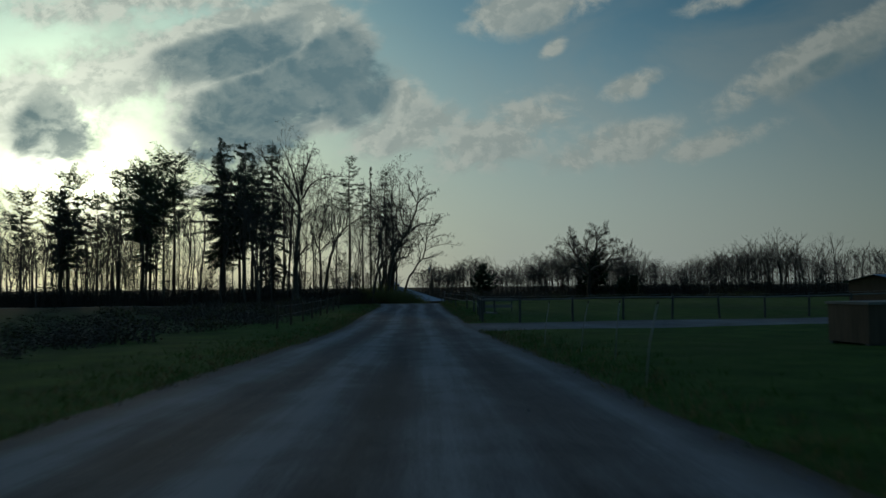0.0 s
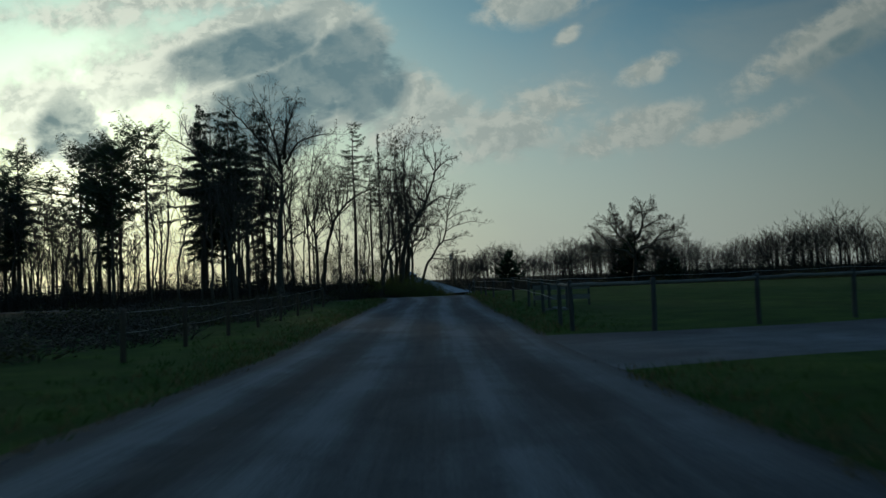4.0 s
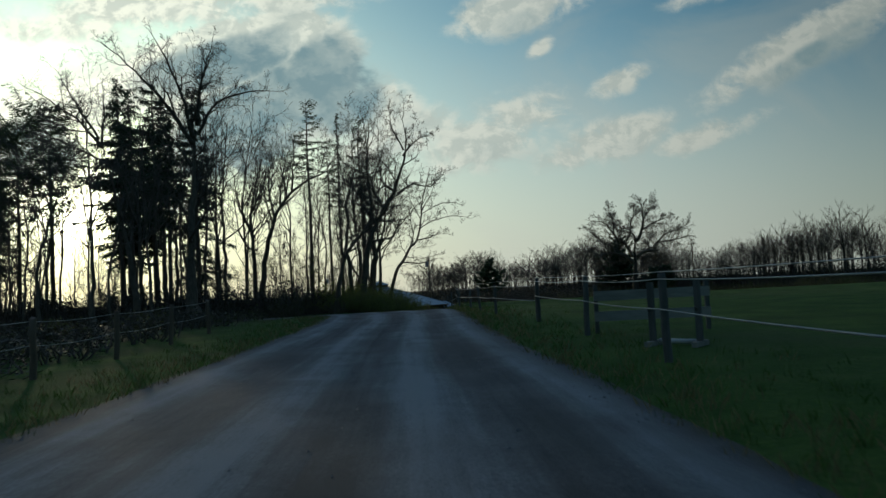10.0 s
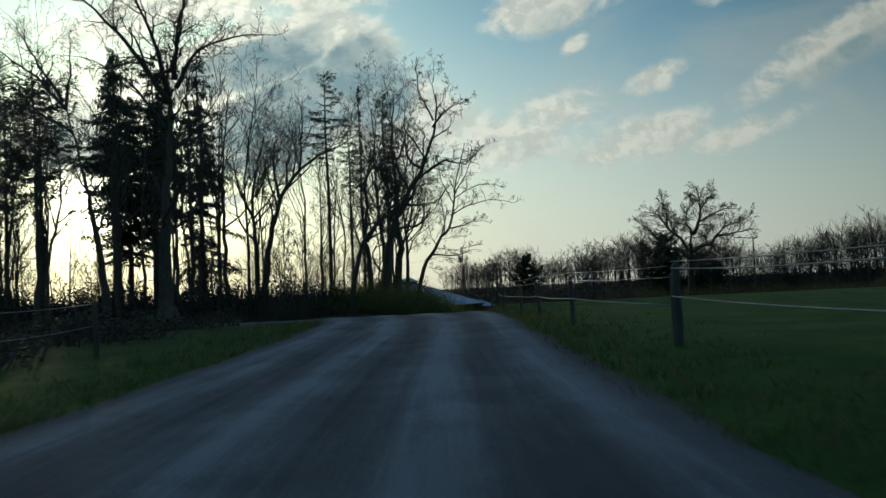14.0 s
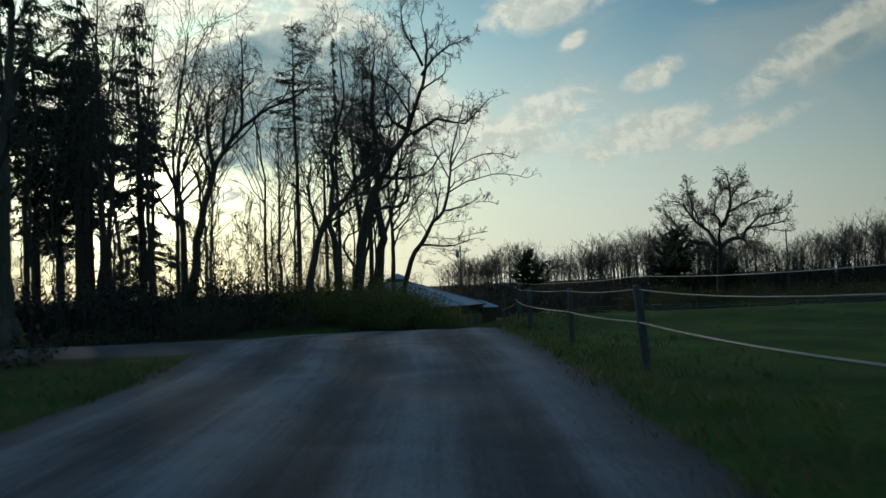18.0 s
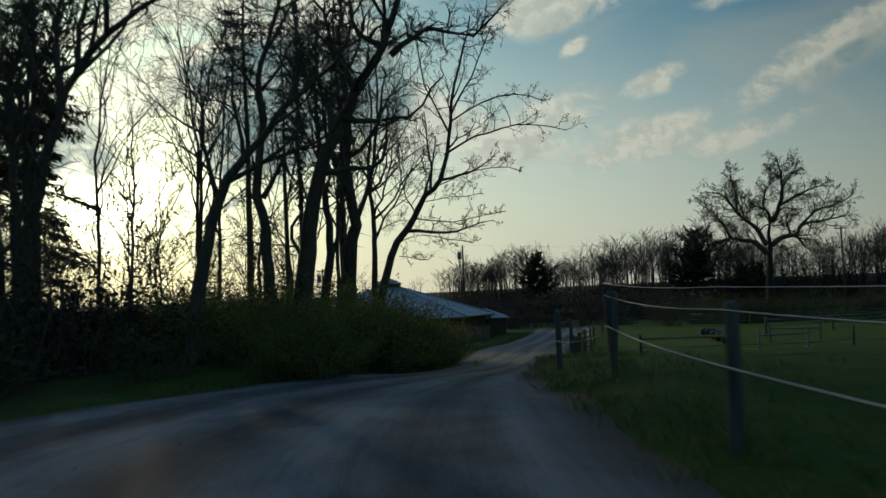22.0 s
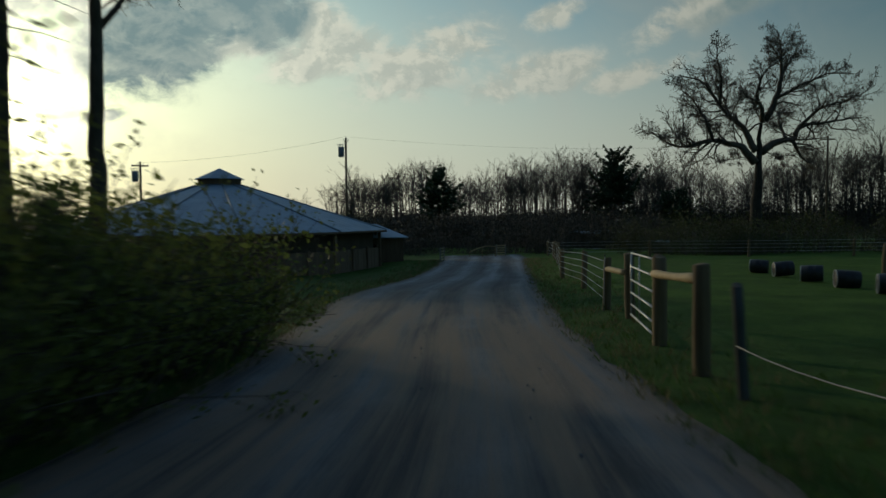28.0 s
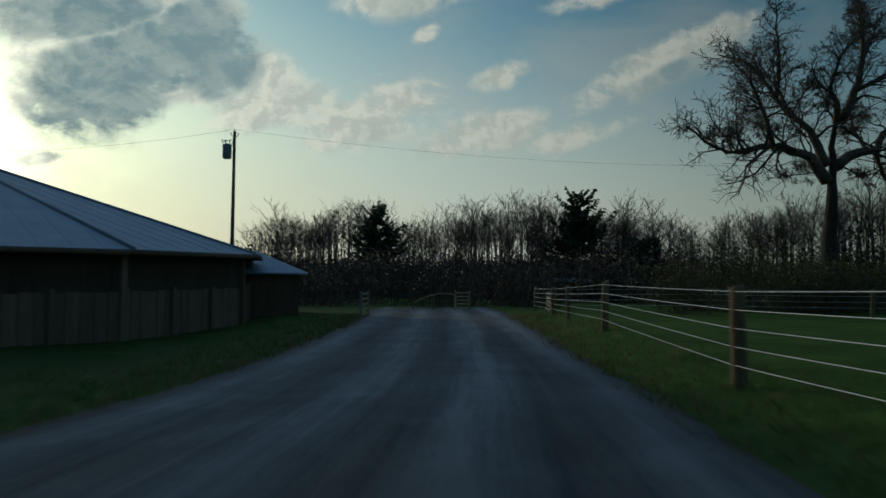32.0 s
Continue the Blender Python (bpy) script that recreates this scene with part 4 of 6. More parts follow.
for src, spots in ((SPRUCES[0], ((-40.6, 140, 200, 0.95), (-47.5, 121, 300, 0.66), (-60, 118, 60, 0.64)),),
                   (SPRUCES[1], ((-36.6, 138.5, 40, 0.93), (-55, 113, 120, 0.58))),
                   (SPRUCES[3], ((-36.2, 127, 330, 1.05), (-28.1, 120, 250, 1.0), (-31.6, 128, 130, 1.15))),
                   (PINES[0], ((-51.5, 133, 90, 0.95), (-50.0, 126, 230, 0.84), (-55, 128, 190, 0.86), (-62.5, 125, 250, 0.83), (-57, 124, 60, 0.68), (-67, 131, 20, 0.75), (-71, 126, 310, 0.72), (-45, 113, 165, 0.72), (-36.0, 98, 275, 0.62))),
                   (LARCHES[0], ((-12.9, 136.0, 160, 0.83),))):
    for x, y, rz, k in spots:
        copy_thing(src, pose(x, y, hz(x, y) - 0.05, 0, 0, rz) @ Matrix.Scale(k, 4))

# thinner trees filling the grove
FILL = []
for i, (h, r) in enumerate(((15, 0.16), (17, 0.19), (13, 0.13), (16, 0.15), (18, 0.22), (11, 0.10))):
    x, y = ((-13.6, 121), (-22.0, 117.5), (-12.2, 119), (-19.5, 122), (-25.0, 104), (-9.2, 122))[i]
    FILL.append(plant("bare_tree", bare_variant(50 + i, h, r), x, y, "slim bare tree standing in the grove", "grove trees"))
for i in range(3):
    g = bare_variant(58 + i, 13 + i, 0.15, 3, (12, 5, 5, 2), 0.6, 0.014, (5, 3, 2, 1))
    FILL.append(plant("bare_tree", g, (-48.0, -58.0, -53.0)[i], (122.0, 138.0, 130.0)[i], "slim bare tree deep in the grove", "grove trees"))
q = random.Random(5)
spots = [(-23.0, 113, 4), (-22.0, 112, 1), (-21.2, 116, 4), (-24.4, 124, 1), (-30.2, 128, 4), (-29.6, 130, 1), (-20.5, 104, 0), (-30.3, 125, 1), (-26, 111, 0), (-25.2, 114.5, 3), (-18.5, 114, 3), (-6.4, 119.5, 3), (-21, 96, 1), (-23.5, 92, 4), (-27, 99, 3), (-8.4, 121, 5), (-17, 130, 3), (-19, 107, 2), (-12.9, 128, 5), (-7.0, 122.6, 3), (-23.6, 135, 2),
         (-43, 114, 1), (-46, 121, 4), (-41, 122, 1), (-49, 128, 4), (-33, 104, 1), (-53, 119, 4), (-58, 122, 1)]
while len(spots) < 80:
    x, y = q.uniform(-100, -12), q.uniform(88, 160)
    far = math.hypot(x, y)
    if -0.80 * y < x < -0.36 * (y - 40) - 2 and min((x - a) ** 2 + (y - b) ** 2 for a, b, _ in spots) > 7.0 and (x > -0.44 * y or far > 118):
        spots.append((x, y, q.choice((0, 1, 6, 7, 8)) if x > -0.44 * y else q.choice((6, 7))))
for x, y, k in spots:
    copy_thing(FILL[k], pose(x, y, hz(x, y) - 0.05, 0, 0, q.uniform(0, 360)) @ Matrix.Scale(q.uniform(0.85, 1.15) * (1.12 if -32 < x < -7 and y > 107 else 0.85), 4))


# saplings and tall shrubs under the trees
SAPLINGS = []
for i in range(3):
    g = Grower(140 + i, kids=(11, 5, 4, 2), last=3, rise=0.2, fork=36, rmin=0.012, segs=(6, 4, 2, 1, 1, 1), shrink=(0.5, 0.5, 0.5, 0.5))
    g.guided([(0, 0, -0.2), (0.15, 0.1, 2.2), (-0.2 + 0.2 * i, 0.2, 5.0 + i)], 0.06, 0.015, 0, 13, 0.12, 0.6)
    x, y = ((-14.5, 112), (-20.0, 109), (-11.8, 111))[i]
    SAPLINGS.append(plant("sapling", g, x, y, "thin bare sapling under the grove trees", "grove saplings"))
for k in range(26):
    y = q.uniform(104, 140)
    x = q.uniform(-0.42 * y, -13.0 - 0.05 * (y - 104))
    copy_thing(SAPLINGS[k % 3], pose(x, y, hz(x, y) - 0.05, 0, 0, q.uniform(0, 360)) @ Matrix.Scale(q.uniform(0.6, 1.3), 4))


# young trees coming into leaf behind the thicket
YOUNG = []
for i in range(2):
    g = Grower(160 + i, kids=(12, 5, 4, 2), last=3, rise=0.15, fork=40, rmin=0.008, segs=(6, 4, 2, 1, 1, 1), shrink=(0.45, 0.5, 0.5, 0.5))
    g.guided([(0, 0, -0.2), (0.1, 0.1, 2.0), (-0.3 + 0.5 * i, 0.2, 4.6 + i)], 0.05, 0.012, 0, 14, 0.15, 0.5)
    x, y = ((-11.2, 109.6), (-13.4, 112.2))[i]
    t = plant("young_tree", g, x, y, "young tree breaking into small yellow-green leaves", "leafing young trees")
    lf = Shell()
    for k in range(0, len(g.crown.v), 7):
        c = Vector(g.crown.v[k]) + Vector((q.gauss(0, 0.06), q.gauss(0, 0.06), q.gauss(0, 0.05)))
        u = Vector((q.gauss(0, 1), q.gauss(0, 1), q.gauss(0, 1))).normalized() * 0.045
        b = u.cross(Vector((q.gauss(0, 1), q.gauss(0, 1), q.gauss(0, 1)))).normalized() * 0.026
        lf.flat(c - u, c + b, c + u, c - b)
    part("foliage", lf, LEAF, t)
    YOUNG.append(t)
for k, (x, y) in enumerate(((-14.6, 109.0), (-9.2, 114.0), (-12.0, 115.6), (-16.6, 113.6), (-10.0, 117.6), (-18.2, 117.0), (-8.6, 119.4), (-21.0, 120.0), (-47.0, 113.0), (-52.0, 116.0), (-56.5, 112.0), (-44.0, 109.0), (-50.5, 108.5), (-60.0, 117.0))):
    copy_thing(YOUNG[k % 2], pose(x, y, hz(x, y) - 0.05, 0, 0, q.uniform(0, 360)) @ Matrix.Scale(q.uniform(0.75, 1.2) * (1.5 if x < -40 else 1.0), 4))


# far woods, one object that nobody could count
def replicate(name, shell, places, mat):
    v = np.array(shell.v)
    counts = np.array([len(f) for f in shell.f])
    loops = np.concatenate([np.array(f) for f in shell.f])
    vs, ls = [], []
    for i, (x, y, z, rz, k, kz) in enumerate(places):
        c, s = math.cos(rz), math.sin(rz)
        vs.append(np.stack([(v[:, 0] * c - v[:, 1] * s) * k + x, (v[:, 0] * s + v[:, 1] * c) * k + y, v[:, 2] * kz + z], 1))
        ls.append(loops + i * len(v))
    me = bpy.data.meshes.new(name)
    vs, ls = np.concatenate(vs), np.concatenate(ls)
    counts = np.tile(counts, len(places))
    me.vertices.add(len(vs))
    me.vertices.foreach_set("co", vs.ravel())
    me.loops.add(len(ls))
    me.loops.foreach_set("vertex_index", ls)
    me.polygons.add(len(counts))
    me.polygons.foreach_set("loop_start", np.concatenate([[0], np.cumsum(counts)[:-1]]))
    me.polygons.foreach_set("loop_total", counts)
    me.materials.append(mat)
    me.update(calc_edges=True)
    me.validate()
    return me


def woods_line(t):
    """The wood's edge, from the lane's far end round to the east."""
    xs = np.interp(t, [0, 0.2, 0.45, 0.7, 1.0], [-5, 45, 88, 135, 200])
    ys = np.interp(t, [0, 0.2, 0.45, 0.7, 1.0], [300, 300, 292, 235, 160])
    return xs, ys


far = thing("far_woods", 0, 0, 0, "belt of bare woodland behind the fields", "woods")
far["kind"] = "stuff"
west = thing("west_woods", 0, 0, 0, "thick bare woodland continuing west of the grove", "woods")
west["kind"] = "stuff"


def far_tree(seed, h):
    """A slim forest-grown tree: a long upright stem and a narrow fan of fine ascending branches."""
    q = random.Random(seed)
    sh = Shell()
    mid = Vector((q.uniform(-0.3, 0.3), q.uniform(-0.3, 0.3), h * 0.42))
    top = mid + Vector((q.uniform(-0.9, 0.9), q.uniform(-0.9, 0.9), h * 0.5))
    sh.tube([Vector((0, 0, -0.5)), mid, top], [0.21, 0.15, 0.03], 4, False)
    for i in range(10):
        t = (i + q.random()) / 10
        p = mid.lerp(top, t * 0.9)
        a = i * 2.4 + q.uniform(-0.5, 0.5)
        ln = h * (0.10 + 0.17 * math.sin(math.pi * (0.25 + 0.7 * t))) * q.uniform(0.75, 1.15)
        d = Vector((math.cos(a) * 0.8, math.sin(a) * 0.8, 0.85 + 0.4 * t)).normalized()
        e = p + d * ln * 0.5
        f = e + (d + Vector((q.gauss(0, 0.12), q.gauss(0, 0.12), 0.30))).normalized() * ln * 0.5
        sh.tube([p, e, f], [0.062, 0.042, 0.014], 3, False)
        for k in range(5):
            u = 0.25 + 0.75 * (k + q.random()) / 5
            g = p.lerp(e, u * 2) if u < 0.5 else e.lerp(f, u * 2 - 1)
            v = (d + Vector((q.gauss(0, 0.6), q.gauss(0, 0.6), q.gauss(0.15, 0.3)))).normalized()
            m = g + v * ln * q.uniform(0.25, 0.48)
            sh.tube([g, m], [0.032, 0.016], 3, False)
            for j in range(2):
                w = (v + Vector((q.gauss(0, 0.4), q.gauss(0, 0.4), q.gauss(0.2, 0.25)))).normalized()
                n = g.lerp(m, q.uniform(0.3, 1.0))
                sh.tube([n, n + w * ln * q.uniform(0.14, 0.30)], [0.026, 0.015], 3, False)
    return sh


for i in range(6):
    both = far_tree(80 + i, 16.2 + 0.9 * i)
    places = []
    for k in range(116):
        t = q.random() ** 1.1
        x, y = woods_line(t)
        d = q.random() ** 1.3 * 30
        x, y = x + q.uniform(-4, 4), y + d
        s = q.uniform(0.68, 1.0) * (0.72 + 0.34 * noise.noise((x * 0.045, 3.0, 1.0)) + 0.28 * min(1.0, (x + 8) / 20) + 0.10 * min(1.0, max(0.0, (x - 85) / 30)))
        places.append((x, y, hz(x, y) - 0.2, q.uniform(0, 6.3), s * q.uniform(0.95, 1.35), s * q.uniform(0.9, 1.1)))
    part("canopy", replicate("canopy", both, places, TWIG), TWIG, far)
    # the wood goes on to the west, low beyond the grove and behind the barn
    places = []
    while len(places) < 16:
        x, y = q.uniform(-150, -48), q.uniform(96, 200)
        d = math.hypot(x, y)
        if -0.80 * y < x < -0.40 * y - 2:
            s = q.uniform(0.75, 1.0) * min(1.0, (0.105 * d + 0.5) / (15.5 + i))
            places.append((x, y, hz(x, y) - 0.2, q.uniform(0, 6.3), s * q.uniform(0.9, 1.3), s))
    while len(places) < 24:
        x, y = q.uniform(-190, -14), q.uniform(380, 430)
        s = q.uniform(0.5, 0.85)
        places.append((x, y, hz(x, y) - 0.2, q.uniform(0, 6.3), s * 1.3, s))
    part("canopy", replicate("canopy", both, places, TWIG), TWIG, west)


# ---- bushes ----
def bush_shells(seed, w, h, stems, leaves, size):
    q = random.Random(seed)
    st, lf = Shell(), Shell()
    for i in range(stems):
        a, lean = q.uniform(0, 6.283), q.uniform(0.1, 1.0)
        p = Vector((math.cos(a), math.sin(a), 0)) * q.uniform(0, w * 0.3)
        d = Vector((math.cos(a) * lean, math.sin(a) * lean, 1.0)).normalized()
        ln = h * q.uniform(0.5, 1.1)
        pts = [p - Vector((0, 0, 0.1))]
        for k in range(5):
            d = (d + Vector((q.gauss(0, 0.16), q.gauss(0, 0.16), q.gauss(0, 0.1) - 0.05 * k * lean))).normalized()
            pts.append(pts[-1] + d * ln / 5)
        st.tube(pts, [0.016, 0.014, 0.011, 0.009, 0.006, 0.004], 3, False)
        for k in range(4):
            j = q.randint(2, 4)
            e = (d + Vector((q.gauss(0, 0.7), q.gauss(0, 0.7), q.gauss(0.2, 0.4)))).normalized()
            m = pts[j] + e * ln * q.uniform(0.15, 0.35)
            st.tube([pts[j], m], [0.007, 0.003], 3, False)
            for z in range(leaves):
                c = pts[j].lerp(m, q.uniform(0.1, 1.1)) + Vector((q.gauss(0, 0.10), q.gauss(0, 0.10), q.gauss(0, 0.08)))
                u = Vector((q.gauss(0, 1), q.gauss(0, 1), q.gauss(0, 1))).normalized() * size * q.uniform(0.6, 1.3)
                b = u.cross(Vector((q.gauss(0, 1), q.gauss(0, 1), q.gauss(0, 1)))).normalized() * size * 0.5
                lf.flat(c - u, c + b, c + u, c - b)
        for z in range(leaves * 3):
            t = q.uniform(0.25, 1.0) * 5
            j = min(int(t), 4)
            c = pts[j].lerp(pts[j + 1], t - j) + Vector((q.gauss(0, 0.12), q.gauss(0, 0.12), q.gauss(0, 0.1)))
            u = Vector((q.gauss(0, 1), q.gauss(0, 1), q.gauss(0, 1))).normalized() * size * q.uniform(0.6, 1.3)
            b = u.cross(Vector((q.gauss(0, 1), q.gauss(0, 1), q.gauss(0, 1)))).normalized() * size * 0.5
            lf.flat(c - u, c + b, c + u, c - b)
    return st, lf


def bush(seed, x, y, w, h, stems, leaves, size, leaf, label, group, category="bush"):
    st, lf = bush_shells(seed, w, h, stems, leaves, size)
    t = thing("bush", x, y, hz(x, y) - 0.05, label, category, group)
    part("stem_tangle", st, TWIG, t)
    part("foliage", lf, leaf, t)
    return t


q = random.Random(21)
GREEN = [bush(61 + i, (-3.9, -6.0, -7.6)[i], (110.5, 107.0, 112.5)[i], 2.6, (2.3, 2.6, 2.9)[i], 40, 8, 0.053, LEAF, "dense bush breaking into fresh green leaf", "lane thicket") for i in range(3)]
BROWN = [bush(71 + i, (-8.5, -11.0, -13.0)[i], (103.0, 105.0, 109.0)[i], 2.6, (1.6, 1.9, 1.5)[i], 34, 3, 0.05, DRYLEAF, "tangled brown undergrowth with few leaves", "grove undergrowth") for i in range(3)]
for x, y, k in ((-2.3, 117.2, 0.85), (-2.9, 119.4, 0.95), (-2.2, 120.6, 0.8), (-2.9, 122.6, 1.15), (-2.3, 123.6, 1.0), (-3.6, 124.4, 1.25), (-2.0, 125.4, 1.0), (-1.9, 126.5, 1.1), (-2.7, 127.5, 1.2), (-3.5, 128.5, 1.2), (-2.1, 128.2, 0.9), (-4.6, 122.0, 1.2), (-5.2, 125.5, 1.2), (-2.9, 121.4, 1.1), (-8.2, 109.5, 1.15), (-9.6, 111.5, 1.3), (-7.4, 114.0, 1.1), (-10.8, 113.4, 1.4), (-9.0, 107.4, 1.25), (-6.4, 116.5, 1.1)):
    copy_thing(GREEN[int(x * 10) % 3], pose(x, y, hz(x, y) - 0.05, 0, 0, q.uniform(0, 360)) @ Matrix.Scale(k, 4))
for k in range(30):
    y = q.uniform(102.5, 124)
    x = -2.6 - 0.02 * (y - 102) - abs(q.gauss(0, 2.4)) - (1.6 if y < 106 else 0.6) + (0.10 * max(0, y - 112))
    copy_thing(q.choice(GREEN), pose(x, y, hz(x, y) - 0.05, 0, 0, q.uniform(0, 360)) @ Matrix.Scale(q.uniform(0.9, 1.35) * (0.68 if y < 107 else 1.0), 4))
for k in range(42):
    y = q.uniform(99, 130)
    x = -9.5 - 0.15 * abs(y - 104) - abs(q.gauss(0, 15))
    copy_thing(q.choice(BROWN), pose(x, y, hz(x, y) - 0.05, 0, 0, q.uniform(0, 360)) @ Matrix.Scale(q.uniform(0.7, 1.4), 4))

st, lf = bush_shells(88, 1.6, 0.9, 12, 2, 0.06)
scrub = thing("scrub", 0, 0, 0, "rough brown scrub and brambles beyond the verge", "scrub")
scrub["kind"] = "stuff"
places = []
for k in range(130):
    y = q.uniform(2, 108) if k % 3 else q.uniform(50, 90)
    x = -9.5 - 0.02 * max(0, 60 - y) - abs(q.gauss(0, 9.0)) - q.random() * 2
    if abs(y - (92.0 + 0.10 * (x + 4))) > 5.0:
        s = q.uniform(0.6, 1.5)
        places.append((x, y, hz(x, y) - 0.1, q.uniform(0, 6.3), s * 1.2, s * q.uniform(0.7, 1.1)))
part("stem_tangle", replicate("stem_tangle", st, places, TWIG), TWIG, scrub)
part("foliage", replicate("foliage", lf, places, DRYLEAF), DRYLEAF, scrub)

def thicket(seed, w, h, leaves, stems, size):
    """A dense clump of scrub: upright stems and a mass of small leaves and twig ends."""
    q = random.Random(seed)
    st, lf = Shell(), Shell()
    for i in range(stems):
        a, r = q.uniform(0, 6.283), w * 0.5 * math.sqrt(q.random())
        p = Vector((math.cos(a) * r, math.sin(a) * r, -0.2))
        e = p * 1.15 + Vector((q.gauss(0, 0.3), q.gauss(0, 0.3), h * q.uniform(0.4, 0.85)))
        st.tube([p, p.lerp(e, 0.5) + Vector((q.gauss(0, 0.15), q.gauss(0, 0.15), 0)), e], [0.05, 0.035, 0.015], 3, False)
    for i in range(leaves):
        a, r = q.uniform(0, 6.283), w * 0.55 * math.sqrt(q.random())
        z = h * q.random() * (1.0 - 0.35 * (2 * r / w) ** 2) * q.uniform(0.75, 1.05)
        c = Vector((math.cos(a) * r, math.sin(a) * r, z))
        u = Vector((q.gauss(0, 1), q.gauss(0, 1), q.gauss(0, 0.8))).normalized() * size * q.uniform(0.5, 1.4)
        b = u.cross(Vector((q.gauss(0, 1), q.gauss(0, 1), q.gauss(0, 1)))).normalized() * size * 0.38
        lf.flat(c - u, c + b, c + u, c - b)
    return st, lf


# dark brambles closing the foot of the grove
bramble = thing("bramble_bank", 0, 0, 0, "dark bank of brambles and dead stalks along the grove", "undergrowth")
bramble["kind"] = "stuff"
for n in range(3):
    st, lf = thicket(190 + n, 3.4, 2.6, 520, 34, 0.105)
    places = []
    for k in range(46):
        t = (k + q.random()) / 46
        x = np.interp(t, [0, 1], [-78, -10.5])
        y = np.interp(x, [-78, -30, -16, -10], [101.5, 103.0, 104.0, 106.5]) + q.uniform(-1.5, 4.5)
        k_ = q.uniform(0.8, 1.15)
        places.append((x, y, hz(x, y) - 0.15, q.uniform(0, 6.3), k_ * 1.1, k_ * q.uniform(1.0, 1.5)))
    for k in range(26):
        x, y = q.uniform(-24, -9.0), q.uniform(108, 126)
        k_ = q.uniform(0.7, 1.1)
        places.append((x, y, hz(x, y) - 0.15, q.uniform(0, 6.3), k_, k_ * q.uniform(0.7, 1.1)))
    for k in range(22):
        y = q.uniform(14, 84)
        x = -10.5 - q.random() ** 1.5 * 14
        k_ = q.uniform(0.5, 0.9)
        places.append((x, y, hz(x, y) - 0.15, q.uniform(0, 6.3), k_ * 1.3, k_ * q.uniform(0.4, 0.7)))
    part("stem_tangle", replicate("stem_tangle", st, places, TWIG), TWIG, bramble)
    part("foliage", replicate("foliage", lf, places, BRAMBLE), BRAMBLE, bramble)


# brush along the foot of the far woods and in front of the oak
brush = thing("far_brush", 0, 0, 0, "dark tangled brush along the foot of the woods", "brush")
brush["kind"] = "stuff"
hedge = thing("overgrown_hedge", 0, 0, 0, "overgrown olive-green hedge behind the pasture", "hedge")
hedge["kind"] = "stuff"
for n in range(3):
    st, lf = thicket(90 + n, 6.0, 6.4, 300, 14, 0.185)
    places, mixed = [], []
    # saplings and brambles deep among the trunks
    for k in range(52):
        x, y = woods_line(q.random() ** 1.1)
        x, y = x + q.uniform(-4, 4), y + q.uniform(14, 36)
        s = q.uniform(0.9, 1.3)
        places.append((x, y, hz(x, y) - 0.3, q.uniform(0, 6.3), s * 1.8, s * q.uniform(0.9, 1.45)))
    for k in range(92):
        x, y = woods_line(q.random())
        y -= q.uniform(-16, 14)
        s = q.uniform(1.0, 1.4)
        places.append((x + q.uniform(-3, 3), y, hz(x, y) - 0.3, q.uniform(0, 6.3), s * 1.3, s * q.uniform(0.62, 0.95) * (1.0 + 0.75 * smooth01(45.0, 85.0, x)) * (1.0 + 0.35 * noise.noise((x * 0.06, 1.0, n)))))
    for k in range(44):
        t = q.random()
        x = np.interp(t, [0, 0.8, 1.0], [-14, 25, 34]) + q.uniform(-2, 2)
        y = np.interp(t, [0, 0.8, 1.0], [206, 208, 186]) + q.uniform(-2, 11)
        s = q.uniform(0.85, 1.25)
        places.append((x, y, hz(x, y) - 0.3, q.uniform(0, 6.3), s, s * 0.85))
    # dark brambles closing the lane's end behind the gates
    for k in range(11):
        x, y = q.uniform(1, 22), q.uniform(183, 190)
        s = q.uniform(0.6, 0.8)
        places.append((x, y, hz(x, y) - 0.3, q.uniform(0, 6.3), s, s * 0.85))
    for k in range(52):
        t = q.random()
        x = np.interp(t, [0, 0.6, 1.0], [29, 80, 150]) + q.uniform(-2, 2)
        y = np.interp(t, [0, 0.6, 1.0], [175, 168, 150]) + q.uniform(-3, 7)
        s = q.uniform(0.65, 1.2)
        mixed.append((x, y, hz(x, y) - 0.3, q.uniform(0, 6.3), s, s * (0.95 + 0.5 * noise.noise((x * 0.11, 3.0, 0.5)))))
    part("stem_tangle", replicate("stem_tangle", st, places, TWIG), TWIG, brush)
    part("foliage", replicate("foliage", lf, places, BRAMBLE), BRAMBLE, brush)
    st, lf = thicket(94 + n, 5.0, 4.6, 720, 12, 0.122)
    part("stem_tangle", replicate("stem_tangle", st, mixed, TWIG), TWIG, hedge)
    part("foliage", replicate("foliage", lf, mixed, OLIVE), OLIVE, hedge)

FARPINE = plant_conifer("white_pine", Conifer(95, 20.0, 9.0, 0.4, 0.05, 0.1, 0.6, 0.10, 0.6, 0.26, 0.5), 64.5, 287, "dark bushy white pine before the woods", "far pines")
for x, y, rz, k in ((18.5, 270, 80, 0.72), (71.0, 270, 200, 0.46), (76.5, 276, 20, 0.5)):
    copy_thing(FARPINE, pose(x, y, hz(x, y), 0, 0, rz) @ Matrix.Scale(k, 4))


# ---- fences ----
def post_mesh(h, r, mat, seed):
    q = random.Random(seed)
    s = Shell()
    s.tube([Vector((q.gauss(0, 0.006), q.gauss(0, 0.006), z)) for z in (-0.3, 0.0, h * 0.35, h * 0.7, h - 0.02, h)], [r * 1.03, r * 1.02, r, r * 0.97, r * 0.95, r * 0.82], 10)
    return s.mesh("post", mat)


